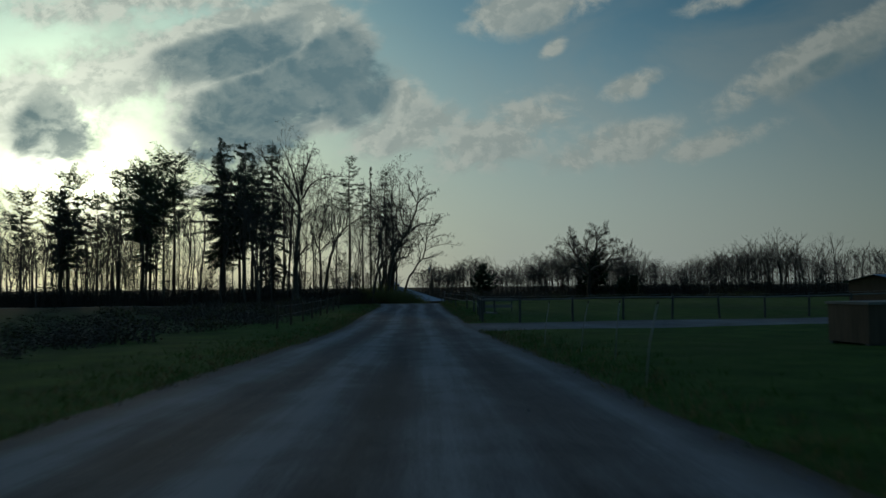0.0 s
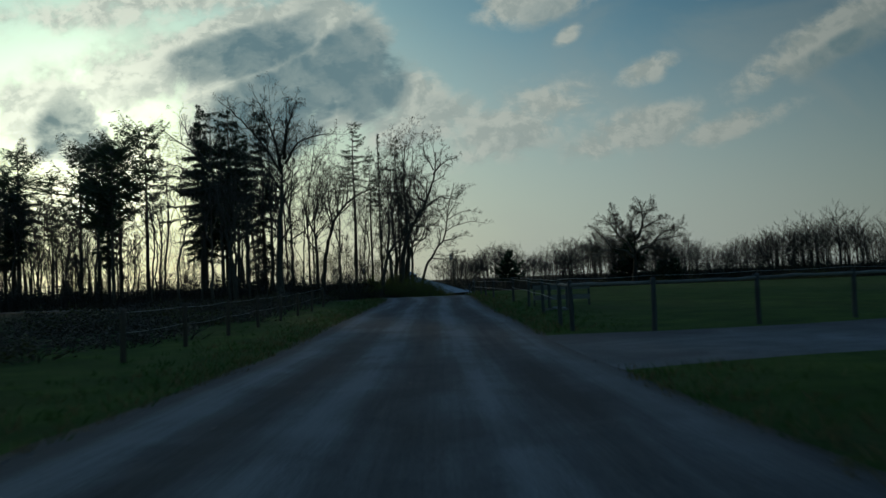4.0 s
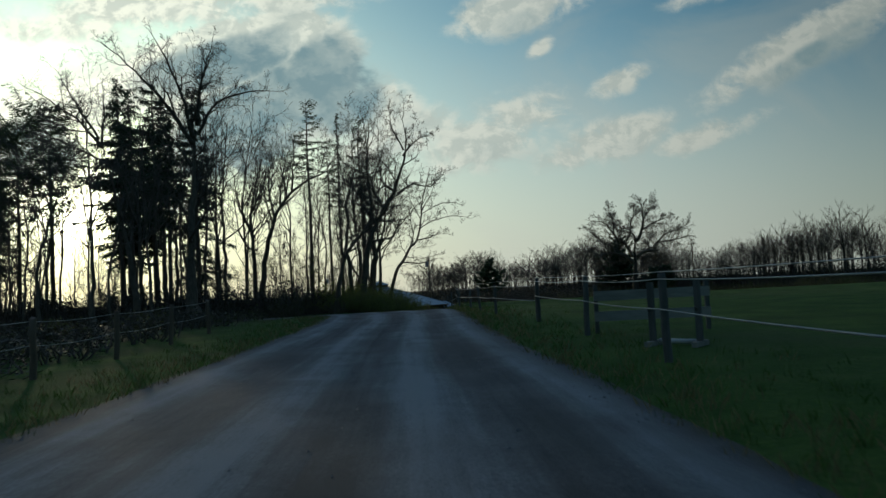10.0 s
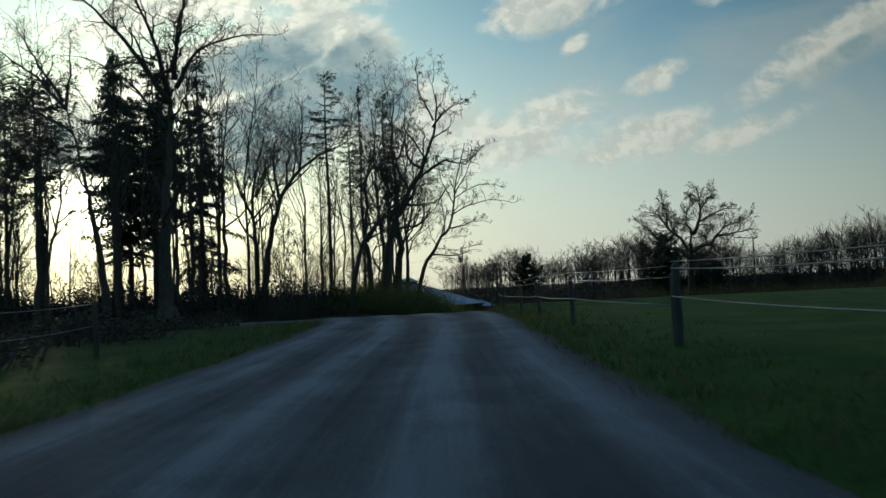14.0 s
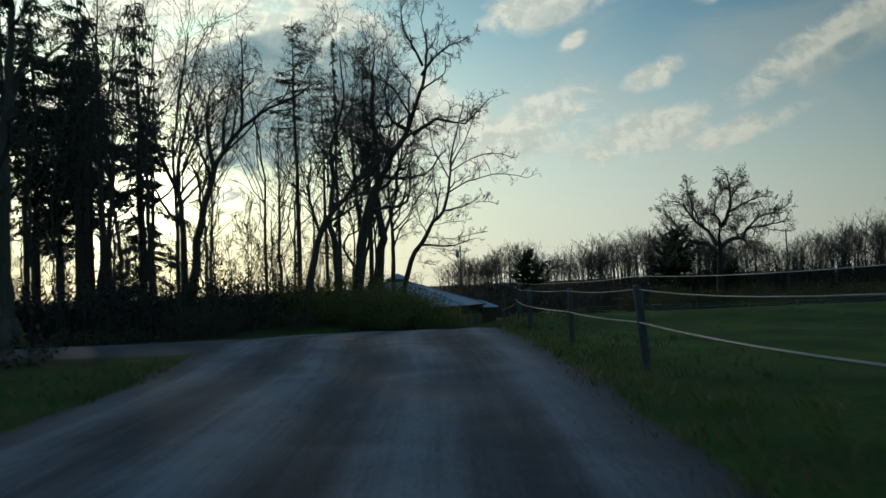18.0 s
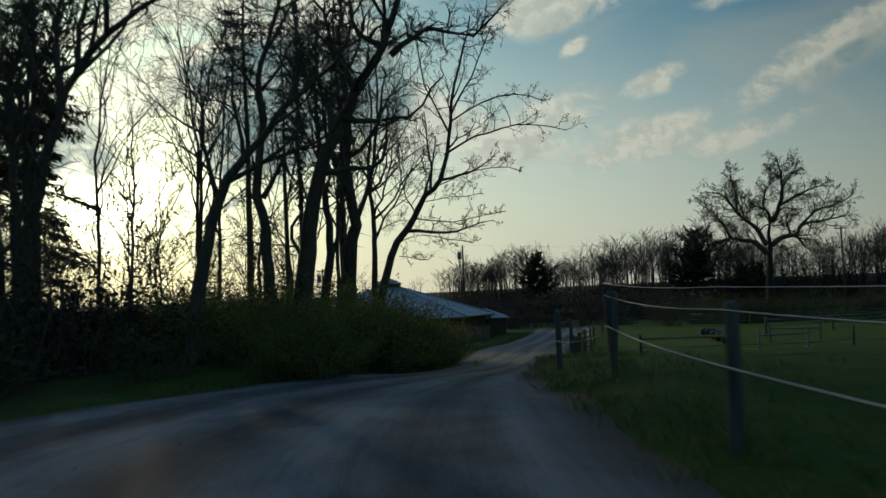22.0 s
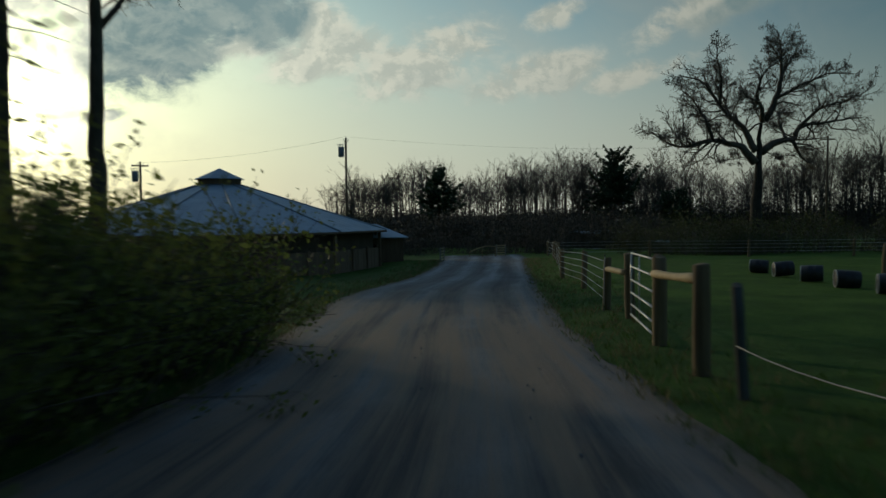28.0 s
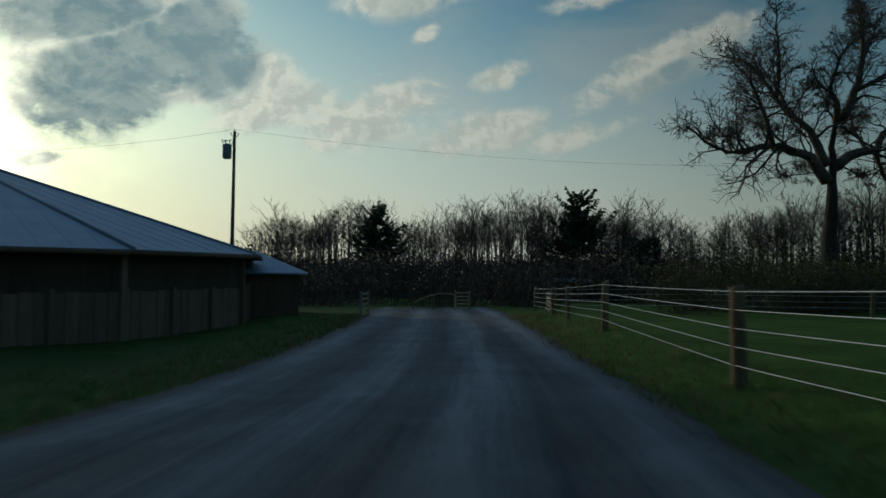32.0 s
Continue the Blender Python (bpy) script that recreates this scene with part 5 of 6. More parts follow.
POSTS = [post_mesh(1.27, 0.066, POSTWOOD, i) for i in range(3)]
TALLPOSTS = [post_mesh(1.47, 0.072, POSTWOOD, 10 + i) for i in range(3)]
DARKPOSTS = [post_mesh(1.27, 0.07, POLEWOOD, 20 + i) for i in range(3)]
STRONG = [post_mesh(1.34, 0.105, TREATED, i) for i in range(3)]


def strand(points, r, sag, sides=4, flat=0.0):
    """A rope or wire hung from post to post."""
    s, pts = Shell(), []
    for i, (a, b) in enumerate(zip(points, points[1:])):
        a, b = Vector(a), Vector(b)
        hang = sag * (0.6 + 0.8 * ((i * 37) % 10) / 10)
        pts += [a.lerp(b, k / 6) - Vector((0, 0, hang * 4 * (k / 6) * (1 - k / 6))) for k in range(6)]
    pts.append(Vector(points[-1]))
    s.tube(pts, [r] * len(pts), sides)
    return s


def rail_between(a, b, r, seed):
    q = random.Random(seed)
    a, b = Vector(a), Vector(b)
    s = Shell()
    s.tube([a.lerp(b, k / 5) + Vector((0, 0, q.gauss(0, 0.008))) for k in range(6)], [r * q.uniform(0.85, 1.1) for k in range(6)], 8)
    return s


def fence(name, spots, label, meshes, lines, group="paddock fences", lean=2.0, seed=1):
    """Posts and strands. lines: height, thickness, sag, material, part name."""
    q = random.Random(seed)
    x0, y0 = spots[0]
    t = thing(name, x0, y0, hz(x0, y0), label, "fence", group)
    z0 = hz(x0, y0)
    for x, y in spots:
        part("post", q.choice(meshes), None, t, at=pose(x - x0, y - y0, hz(x, y) - z0, q.gauss(0, lean), q.gauss(0, lean), q.uniform(0, 360)))
    for h, r, sag, mat, nm in lines:
        pts = [(x - x0 - 0.09, y - y0, hz(x, y) - z0 + h) for x, y in spots]
        part(nm, strand(pts, r, sag), mat, t)
    return t


NEAR = [(3.39, 46.5), (3.7, 53.6), (3.72, 59.9), (3.45, 66.2)]
fence("tape_fence", NEAR, "tall grey wooden post fence with slack white electric tape", TALLPOSTS,
      [(1.50, 0.007, 0.02, TAPE, "rope"), (1.38, 0.010, 0.04, TAPE, "tape"), (0.88, 0.013, 0.03, TAPE, "tape")], seed=3)
fence("tape_fence", [(3.45, 66.35), (2.62, 73.2), (2.35, 79.2), (2.2, 85.6), (1.74, 91.4), (1.82, 96.9)], "grey wooden post fence with slack white electric tape", POSTS,
      [(1.42, 0.005, 0.03, TAPE, "rope"), (1.22, 0.008, 0.05, TAPE, "tape"), (0.72, 0.016, 0.035, TAPE, "tape")], seed=5)
fence("low_tape_fence", [(1.85, 97.0), (1.5, 101.2), (3.0, 109.5), (4.1, 116.0), (4.9, 120.4)], "short run of grey posts with one sagging tape", POSTS, [(0.60, 0.008, 0.14, TAPE, "tape")], seed=4)
cross = [(3.39, 46.5), (3.36, 43.9), (5.5, 42.8), (8.8, 43.7), (12.1, 44.6), (15.4, 45.4), (18.7, 46.2), (22.0, 47.0), (25.3, 47.8), (28.6, 48.6), (31.9, 49.4)]
rails = thing("rail_fence", 3.36, 43.9, hz(3.36, 43.9), "weathered post and log rail fence along the driveway", "fence", "paddock fences")
q = random.Random(8)
for i, (x, y) in enumerate(cross):
    o = (x - 3.36, y - 43.9, hz(x, y) - hz(3.36, 43.9))
    if i:
        part("post", q.choice(TALLPOSTS), None, rails, at=pose(*o, q.gauss(0, 1.5), q.gauss(0, 1.5), q.uniform(0, 360)))
        part("rail", rail_between((prev[0], prev[1], prev[2] + 1.36), (o[0], o[1], o[2] + 1.36), 0.058 if i < 4 else 0.052, i * 3 + 10), RAILWOOD, rails)
    prev = o
part("rope", strand([(x - 3.36 - 0.06, y - 43.9, hz(x, y) - hz(3.36, 43.9) + 1.56) for x, y in cross], 0.006, 0.03), TAPE, rails)


fence("verge_fence", [(-8.2 - 0.02 * (y - 44), y) for y in (39.6, 43.9, 48.2, 52.5, 56.8, 61.0, 65.2, 69.5)], "dark post fence with thin wires before the grove", DARKPOSTS,
      [(1.20, 0.007, 0.04, TAPE, "wire"), (0.70, 0.006, 0.06, TAPE, "wire")], seed=14)


def hurdle_gate(name, a, b, h, label, bars=6):
    """A tubular field gate between two points on the ground."""
    x0, y0 = a
    t = thing(name, x0, y0, hz(x0, y0) + 0.12, label, "gate", "", math.degrees(math.atan2(b[1] - a[1], b[0] - a[0])))
    ln = math.hypot(b[0] - a[0], b[1] - a[1])
    drop = hz(*b) - hz(*a)
    up = lambda x, z: Vector((x, 0, z + drop * x / ln))
    for k in range(bars):
        z = h * (k / (bars - 1)) ** 1.12
        s = Shell()
        s.tube([up(0, z), up(ln / 2, z), up(ln, z)], [0.022] * 3, 8)
        part("bar", s, GALV, t)
    for x in (0.0, ln * 0.62, ln):
        s = Shell()
        s.tube([up(x, 0), up(x, h / 2), up(x, h)], [0.016 if 0 < x < ln else 0.022] * 3, 8)
        part("upright", s, GALV, t)
    for z in (0.2, h - 0.2):
        s = Shell()
        s.tube([up(-0.09, z), up(0.02, z)], [0.014] * 2, 6)
        part("hinge", s, GALV, t)
    return t


def lone_post(x, y, mesh, label, group="gate posts"):
    p = tagged(new("gate_post", mesh), label, "post", group)
    p.matrix_basis = pose(x, y, hz(x, y), 0.5, -0.6, x * 40)
    return p


GATEPOST = [post_mesh(1.58, 0.13, TREATED, 40), post_mesh(1.50, 0.12, TREATED, 41)]
lone_post(6.02, 125.2, GATEPOST[0], "stout brown gate post")
lone_post(6.95, 129.0, GATEPOST[1], "stout brown gate post")
lone_post(5.25, 122.1, GATEPOST[1], "stout grey brace post beside the gate")
hurdle_gate("field_gate", (6.06, 125.5), (6.88, 128.75), 1.40, "closed galvanised six-bar field gate")


def brace_log(a, b, h, seed):
    x0, y0 = a
    s = rail_between((0, 0, 0), (b[0] - x0, b[1] - y0, hz(*b) - hz(*a)), 0.075, seed)
    ob = tagged(new("brace_log", s.mesh("brace_log", PEELED)), "peeled yellow log bracing two posts", "log", "brace logs")
    ob.matrix_basis = pose(x0, y0, hz(*a) + h)
    return ob


brace_log((5.25, 122.1), (5.95, 125.3), 1.28, 1)
brace_log((6.85, 129.0), (7.08, 130.95), 1.05, 2)
brace_log((8.2, 121.5), (12.5, 120.5), 1.05, 3)
WIREFENCE = [(7.08, 130.95), (8.82, 138.2), (9.95, 144.85), (12.7, 155.3), (15.0, 164.0), (16.6, 170.2), (17.8, 176.5)]
fence("wire_fence", WIREFENCE, "treated post fence with five taut pale wires", STRONG,
      [(h, 0.007, 0.012, WIRE, "wire") for h in (1.26, 1.02, 0.78, 0.54, 0.30)], lean=1.0, seed=6)
fence("cross_fence", [(8.2, 121.5), (12.5, 120.5), (17.5, 119.3), (23, 118)], "wooden post fence leaving the gate across the paddock", POSTS,
      [(0.62, 0.02, 0.05, RAILWOOD, "rail")], seed=9)
fence("far_wire_fence", [(17, 171), (24, 168.5), (31, 166), (38, 163.5), (45, 161), (52, 158.5), (60, 156)], "long pale wire fence across the pasture", STRONG,
      [(h, 0.007, 0.015, WIRE, "wire") for h in (1.25, 1.0, 0.72, 0.45)], lean=1.2, seed=12)
fence("pasture_fence", [(22, 140), (30, 146), (38, 152), (46, 158), (56, 165)], "wire fence slanting through the pasture", STRONG,
      [(h, 0.007, 0.015, WIRE, "wire") for h in (1.2, 0.85, 0.5)], lean=1.2, seed=13)


# ---- round barn ----
def barn():
    cx, cy, R, n = -9.0, 166.5, 12.1, 12
    zg = hz(cx + 6, cy - 8)
    t = thing("round_barn", cx, cy, zg, "twelve-sided barn with a low conical metal roof", "barn")
    eave, top, rt = -1.45 - zg, 1.85 - zg, 1.45
    at = lambda r, k, z: Vector((r * math.cos(radians(-44 + 30 * k)), r * math.sin(radians(-44 + 30 * k)), z))
    Rw = R - 0.55
    for k in range(n):
        a, b = at(R, k, eave), at(R, k + 1, eave)
        c, d = at(rt, k + 1, top), at(rt, k, top)
        s = Shell()
        nrm = (b - a).cross(d - a).normalized()
        if nrm.z < 0:
            nrm = -nrm
        s.flat(a, b, c, d)
        s.flat(*[p - nrm * 0.06 for p in (d, c, b, a)])
        s.flat(a, a - nrm * 0.06, b - nrm * 0.06, b)
        panel = part("roof_panel", s, ROOFING, t, smooth=False)
        # standing seams of the sheets
        w = (b - a).length
        m = 2 * int(w / 0.70 / 2)
        for j in range(1, m):
            u = j / m
            e = a.lerp(b, u)
            reach = 1.0 - abs(u - 0.5) * 2
            inner = (c + d) / 2
            mid = (a + b) / 2
            f = e + (inner - mid) * (1.0 if abs(u - 0.5) * w < rt * 0.26 else (0.5 - abs(u - 0.5)) / (0.5 - rt * 0.26 / w))
            g = Shell()
            side = (b - a).normalized() * (0.03 if j == m // 2 else 0.012)
            lift = nrm * 0.010
            g.flat(e - side + lift, e + side + lift, f + side + lift, f - side + lift)
            g.flat(e - side * 2, e - side + lift, f - side + lift, f - side * 2)
            g.flat(e + side + lift, e + side * 2, f + side * 2, f + side + lift)
            part("seam", g, ROOFING, panel, smooth=False)
        s = Shell()
        s.tube([a + nrm * 0.01, d + nrm * 0.01], [0.07, 0.07], 6)
        part("hip_cap", s, HIPCAP, t)
        s = Shell()
        s.tube([a - Vector((0, 0, 0.09)), b - Vector((0, 0, 0.09))], [0.08, 0.08], 6)
        part("eave_board", s, DARKBOARD, t)
        # walls: upper panels coloured dark for the shade under the eave, boarded lower part
        a, b = at(Rw, k, -0.3), at(Rw, k + 1, -0.3)
        m = 16
        for j in range(m):
            p, r_ = a.lerp(b, (j + 0.03) / m), a.lerp(b, (j + 0.97) / m)
            o = Vector((p.x + r_.x, p.y + r_.y, 0)).normalized() * (0.02 + 0.012 * ((j * 7 + k) % 3))
            h = 1.40 + 0.015 * ((j * 5 + k) % 3)
            s = Shell()
            z1 = Vector((0, 0, h + 0.3))
            s.flat(p + o, r_ + o, r_ + o + z1, p + o + z1)
            s.flat(p + o, p + o + z1, p - o + z1, p - o)
            s.flat(r_ + o, r_ - o, r_ - o + z1, r_ + o + z1)
            s.flat(p + o + z1, r_ + o + z1, r_ - o + z1, p - o + z1)
            part("board", s, BROWNBOARD, t, smooth=False)
        for u in (0.0, 0.34, 0.67):
            p = a.lerp(b, u + 0.02) * 1.012
            turn = math.atan2(b.y - a.y, b.x - a.x)
            s = Shell()
            s.box((-0.08, -0.04, 0.0), (0.08, 0.04, 1.82), Matrix.Translation(Vector((p.x, p.y, -0.3))) @ Matrix.Rotation(turn, 4, "Z"))
            part("batten", s, BROWNBOARD, t, smooth=False)
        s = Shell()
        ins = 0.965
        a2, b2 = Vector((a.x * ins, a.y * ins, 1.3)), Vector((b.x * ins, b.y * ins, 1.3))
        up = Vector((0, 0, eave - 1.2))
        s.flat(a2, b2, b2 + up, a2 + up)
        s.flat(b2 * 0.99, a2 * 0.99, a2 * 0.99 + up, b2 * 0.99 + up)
        part("wall_panel", s, EAVESHADE, t, smooth=False)
        s = Shell()
        s.box((-0.09, -0.09, -0.3), (0.09, 0.09, eave - 0.05), Matrix.Translation(Vector((a.x, a.y, 0)) * 1.005) @ Matrix.Rotation(radians(-44 + 30 * k), 4, "Z"))
        part("corner_post", s, BROWNBOARD if k in (10, 11, 0) else DARKBOARD, t, smooth=False)
    # cupola
    s = Shell()
    for k in range(n):
        a, b = at(1.5, k, top - 0.15), at(1.5, k + 1, top - 0.15)
        s.flat(a, b, b + Vector((0, 0, 0.65)), a + Vector((0, 0, 0.65)))
    cup = part("cupola", s, DARKBOARD, t, smooth=False)
    for k in range(n):
        s = Shell()
        a, b, c = at(1.72, k, top + 0.42), at(1.72, k + 1, top + 0.42), Vector((0, 0, top + 1.2))
        s.flat(a, b, c)
        s.flat(b - Vector((0, 0, 0.04)), a - Vector((0, 0, 0.04)), c - Vector((0, 0, 0.04)))
        s.flat(a, a - Vector((0, 0, 0.04)), b - Vector((0, 0, 0.04)), b)
        part("cupola_roof_panel", s, ROOFING, cup, smooth=False)
    return t


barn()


def shed(name, x, y, lx, ly, wall, rise, rz, label, over=0.4):
    z = hz(x, y)
    t = thing(name, x, y, z, label, "shed", "", rz)
    s = Shell()
    s.box((-lx / 2, -ly / 2, -0.3), (lx / 2, ly / 2, wall))
    part("wall", s, DARKBOARD, t, smooth=False)
    for sg in (-1, 1):
        s = Shell()
        e, r = Vector((0, sg * (ly / 2 + over), wall - 0.05)), Vector((0, 0, wall + rise))
        X = Vector((lx / 2 + over, 0, 0))
        for dz in (0.0, -0.06):
            d = Vector((0, 0, dz))
            s.flat(e - X + d, e + X + d, r + X + d, r - X + d)
        s.flat(e - X, e + X, e + X - Vector((0, 0, 0.06)), e - X - Vector((0, 0, 0.06)))
        part("roof_panel", s, ROOFING, t, smooth=False)
    for sg in (-1, 1):
        s = Shell()
        X = Vector((sg * lx / 2, 0, 0))
        s.flat(X + Vector((0, -ly / 2, wall)), X + Vector((0, ly / 2, wall)), X + Vector((0, 0, wall + rise)))
        part("gable", s, DARKBOARD, t, smooth=False)
    return t


def annex(x, y, lx, ly, wall, rise, hip):
    t = thing("barn_annex", x, y, hz(x, y), "low hip-roofed metal annex behind the round barn", "shed")
    s = Shell()
    s.box((-lx / 2, -ly / 2, -0.3), (lx / 2, ly / 2, wall))
    part("wall", s, DARKBOARD, t, smooth=False)
    X, Y = lx / 2 + 0.4, ly / 2 + 0.4
    c = [Vector((-X, -Y, wall)), Vector((X, -Y, wall)), Vector((X, Y, wall)), Vector((-X, Y, wall))]
    r = [Vector((-X + hip, 0, wall + rise)), Vector((X - hip, 0, wall + rise))]
    d = Vector((0, 0, 0.07))
    for face in ((c[0], c[1], r[1], r[0]), (c[1], c[2], r[1]), (c[2], c[3], r[0], r[1]), (c[3], c[0], r[0])):
        s = Shell()
        s.flat(*face)
        s.flat(*[p - d for p in face][::-1])
        s.flat(face[0], face[0] - d, face[1] - d, face[1])
        part("roof_panel", s, ROOFING, t, smooth=False)
    return t


annex(0.4, 172.3, 7.8, 5.6, 2.25, 1.0, 2.4)
shed("field_shed", 30.8, 202.0, 5.0, 3.0, 1.9, 0.22, 12, "small open field shed with a pale roof")


shed("run_in_shed", 42.0, 63.0, 8.5, 5.0, 2.1, 0.6, 24, "brown open-fronted field shed with a low roof")


def storage_box(x, y, lx, ly, h, rz):
    """A low boxy bin with a pale lid on two skids."""
    t = thing("storage_box", x, y, hz(x, y), "low dark storage bin with a paler lid on the grass", "storage box", "", rz)
    s = Shell()
    s.box((-lx / 2, -ly / 2, 0.08), (lx / 2, ly / 2, h - 0.08))
    part("body", s, POLEWOOD, t, smooth=False)
    s = Shell()
    s.box((-lx / 2 - 0.05, -ly / 2 - 0.05, h - 0.08), (lx / 2 + 0.05, ly / 2 + 0.05, h))
    part("lid", s, RAILWOOD, t, "pale weathered lid", smooth=False)
    for dy in (-ly / 2 + 0.1, ly / 2 - 0.1):
        s = Shell()
        s.box((-lx / 2, dy - 0.06, -0.05), (lx / 2, dy + 0.06, 0.08))
        part("skid", s, POSTWOOD, t, smooth=False)
    return t


storage_box(14.1, 22.0, 2.4, 1.6, 1.30, 12)


# ---- poles and lines ----
def utility_pole(x, y, ztop, label, drum=True, rz=0.0, arm=0.0):
    z = hz(x, y)
    h = ztop - z
    t = thing("utility_pole", x, y, z, label, "utility pole", "power line", rz)
    s = Shell()
    s.tube([Vector((0, 0, -0.4)), Vector((0.01, 0, h * 0.5)), Vector((0.03, 0, h))], [0.15, 0.13, 0.10], 10)
    part("pole", s, POLEWOOD, t)
    if drum:
        s = Shell()
        s.tube([Vector((-0.46, 0, h - 1.95)), Vector((-0.46, 0, h - 1.88)), Vector((-0.46, 0, h - 0.98)), Vector((-0.46, 0, h - 0.90))], [0.24, 0.31, 0.31, 0.20], 14)
        part("transformer", s, HIPCAP, t)
        for dx in (-0.55, -0.3):
            s = Shell()
            s.tube([Vector((dx, 0, h - 0.9)), Vector((dx, 0, h - 0.62))], [0.045, 0.03], 6)
            part("bushing", s, CERAMIC, t)
        for dz in (1.0, 1.5):
            s = Shell()
            s.tube([Vector((-0.30, 0, h - dz)), Vector((0, 0, h - dz))], [0.03, 0.03], 6)
            part("bracket", s, GALV, t)
        s = Shell()
        s.tube([Vector((-0.75, 0.05, h - 0.72)), Vector((0.05, 0.05, h - 0.55))], [0.03, 0.03], 5)
        part("cutout_arm", s, GALV, t)
        for dx, lean in ((-0.72, -0.12), (-0.52, -0.10), (-0.16, 0.14)):
            s = Shell()
            s.tube([Vector((dx, 0.05, h - 0.98)), Vector((dx + lean, 0.05, h - 0.58))], [0.028, 0.036], 6)
            part("cutout", s, CERAMIC, t)
        for sx in (-0.24, 0.26):
            s = Shell()
            s.tube([Vector((0.03, 0, h - 0.5)), Vector((0.03 + sx, 0, h - 0.22)), Vector((0.03 + sx, 0, h - 0.08))], [0.028, 0.03, 0.045], 6)
            part("pin_insulator", s, CERAMIC, t)
    if arm:
        s = Shell()
        s.box((-arm, -0.06, h - 0.45), (arm, 0.06, h - 0.32))
        part("cross_arm", s, POLEWOOD, t, smooth=False)
        for dx in (-arm * 0.9, -arm * 0.4, arm * 0.4, arm * 0.9):
            s = Shell()
            s.tube([Vector((dx, 0, h - 0.32)), Vector((dx, 0, h - 0.18))], [0.035, 0.025], 6)
            part("insulator", s, CERAMIC, t)
    else:
        s = Shell()
        s.tube([Vector((0.03, 0, h - 0.02)), Vector((0.03, 0, h + 0.16))], [0.05, 0.03], 6)
        part("insulator", s, CERAMIC, t)
    return t


utility_pole(-0.3, 188.7, 7.6, "brown utility pole carrying a grey transformer drum")
utility_pole(-20.4, 187.5, 5.1, "utility pole with a cross-arm behind the barn", True, 20, 0.8)
utility_pole(54.2, 190.1, 8.1, "bare utility pole beyond the big oak", False, 0, 0.9)


def cable(a, b, sag, name="power_cable"):
    a, b = Vector(a), Vector(b)
    pts = [b.lerp(a, k / 14) - a - Vector((0, 0, sag * 4 * (k / 14) * (1 - k / 14))) for k in range(15)]
    s = Shell()
    s.tube(pts, [0.008] * 15, 4)
    ob = tagged(new(name, s.mesh(name, CABLE)), "thin dark overhead power cable", "cable", "power line")
    ob.matrix_basis = pose(*a)
    return ob


cable((-20.4, 187.5, 5.0), (-0.3, 188.7, 7.75), 0.5)
cable((-0.3, 188.7, 7.75), (54.2, 190.1, 8.0), 1.3)


# ---- barnyard and paddock things ----
def drum_barrel(x, y, tip, rz, label):
    """A stout plastic drum on its side, open at one end, its rim coloured pale as if lit."""
    z = hz(x, y)
    t = thing("barrel", x, y, z, label, "barrel", "row of barrels", rz)
    s = Shell()
    prof = ((0.0, 0.36), (0.02, 0.39), (0.30, 0.40), (0.32, 0.41), (0.34, 0.40), (0.64, 0.40), (0.66, 0.41), (0.68, 0.40), (0.92, 0.385), (0.95, 0.36))
    s.tube([Vector((d - 0.48, 0, 0.40 + tip * d)) for d, r in prof], [r for d, r in prof], 20)
    part("drum", s, PLASTIC, t)
    s = Shell()
    ring = [Vector((-0.49, 0.37 * math.cos(k * math.pi / 10), 0.40 + 0.37 * math.sin(k * math.pi / 10))) for k in range(21)]
    s.tube(ring, [0.022] * 21, 5, False)
    part("rim", s, TRIMWOOD, t, "rim with its lit edge coloured pale")
    t.matrix_basis = t.matrix_basis @ Matrix.Scale(0.78, 4)
    return t


for i in range(5):
    drum_barrel(16.6 + i * 0.56, 132.8 + i * 2.75, (0.05, -0.06, 0.04, 0.10, -0.05)[i], -32 + (0, 9, -5, 14, -8)[i], "black plastic barrel lying in a row on the grass")


def end_gate(x, y, rz, w=0.55):
    z = hz(x, y)
    t = thing("panel_gate", x, y, z, "small tan bar gate at the end of the lane", "gate", "lane end gates", rz)
    for k in range(5):
        s = Shell()
        s.box((-w, -0.02, 0.13 + 0.21 * k), (w, 0.02, 0.21 + 0.21 * k))
        part("bar", s, PEELED, t, smooth=False)
    for dx in (-w - 0.03, w + 0.03):
        s = Shell()
        s.box((dx - 0.04, -0.05, -0.1), (dx + 0.04, 0.05, 1.12))
        part("upright", s, RAILWOOD, t, smooth=False)
    return t


def arch_gate(x0, x1, y):
    """A bow-topped tubular gate across the lane's end."""
    z, w = hz(0.5 * (x0 + x1), y), x1 - x0
    t = thing("bow_gate", x0, y, z, "tan bow-topped tube gate at the end of the lane", "gate", "lane end gates")
    s = Shell()
    s.tube([Vector((w * k / 10, 0, 0.12 + 0.85 * math.sin(math.pi * (0.12 + 0.5 * k / 10)))) for k in range(11)], [0.035] * 11, 6)
    part("top_tube", s, PEELED, t)
    for k in range(3):
        s = Shell()
        s.tube([Vector((0.04, 0, 0.15 + 0.2 * k)), Vector((w - 0.04, 0, 0.15 + 0.2 * k))], [0.022, 0.022], 6)
        part("bar", s, TREATED, t)
    for dx in (0.0, w * 0.5, w):
        s = Shell()
        s.tube([Vector((dx, 0, -0.1)), Vector((dx, 0, 0.12 + 0.83 * math.sin(math.pi * (0.12 + 0.5 * dx / w))))], [0.032, 0.032], 6)
        part("upright", s, TREATED, t)
    return t


arch_gate(10.6, 12.98, 176.5)
end_gate(13.5, 176.6, 0, 0.37)
end_gate(7.0, 166.5, 70)
end_gate(17.2, 172.5, 80)


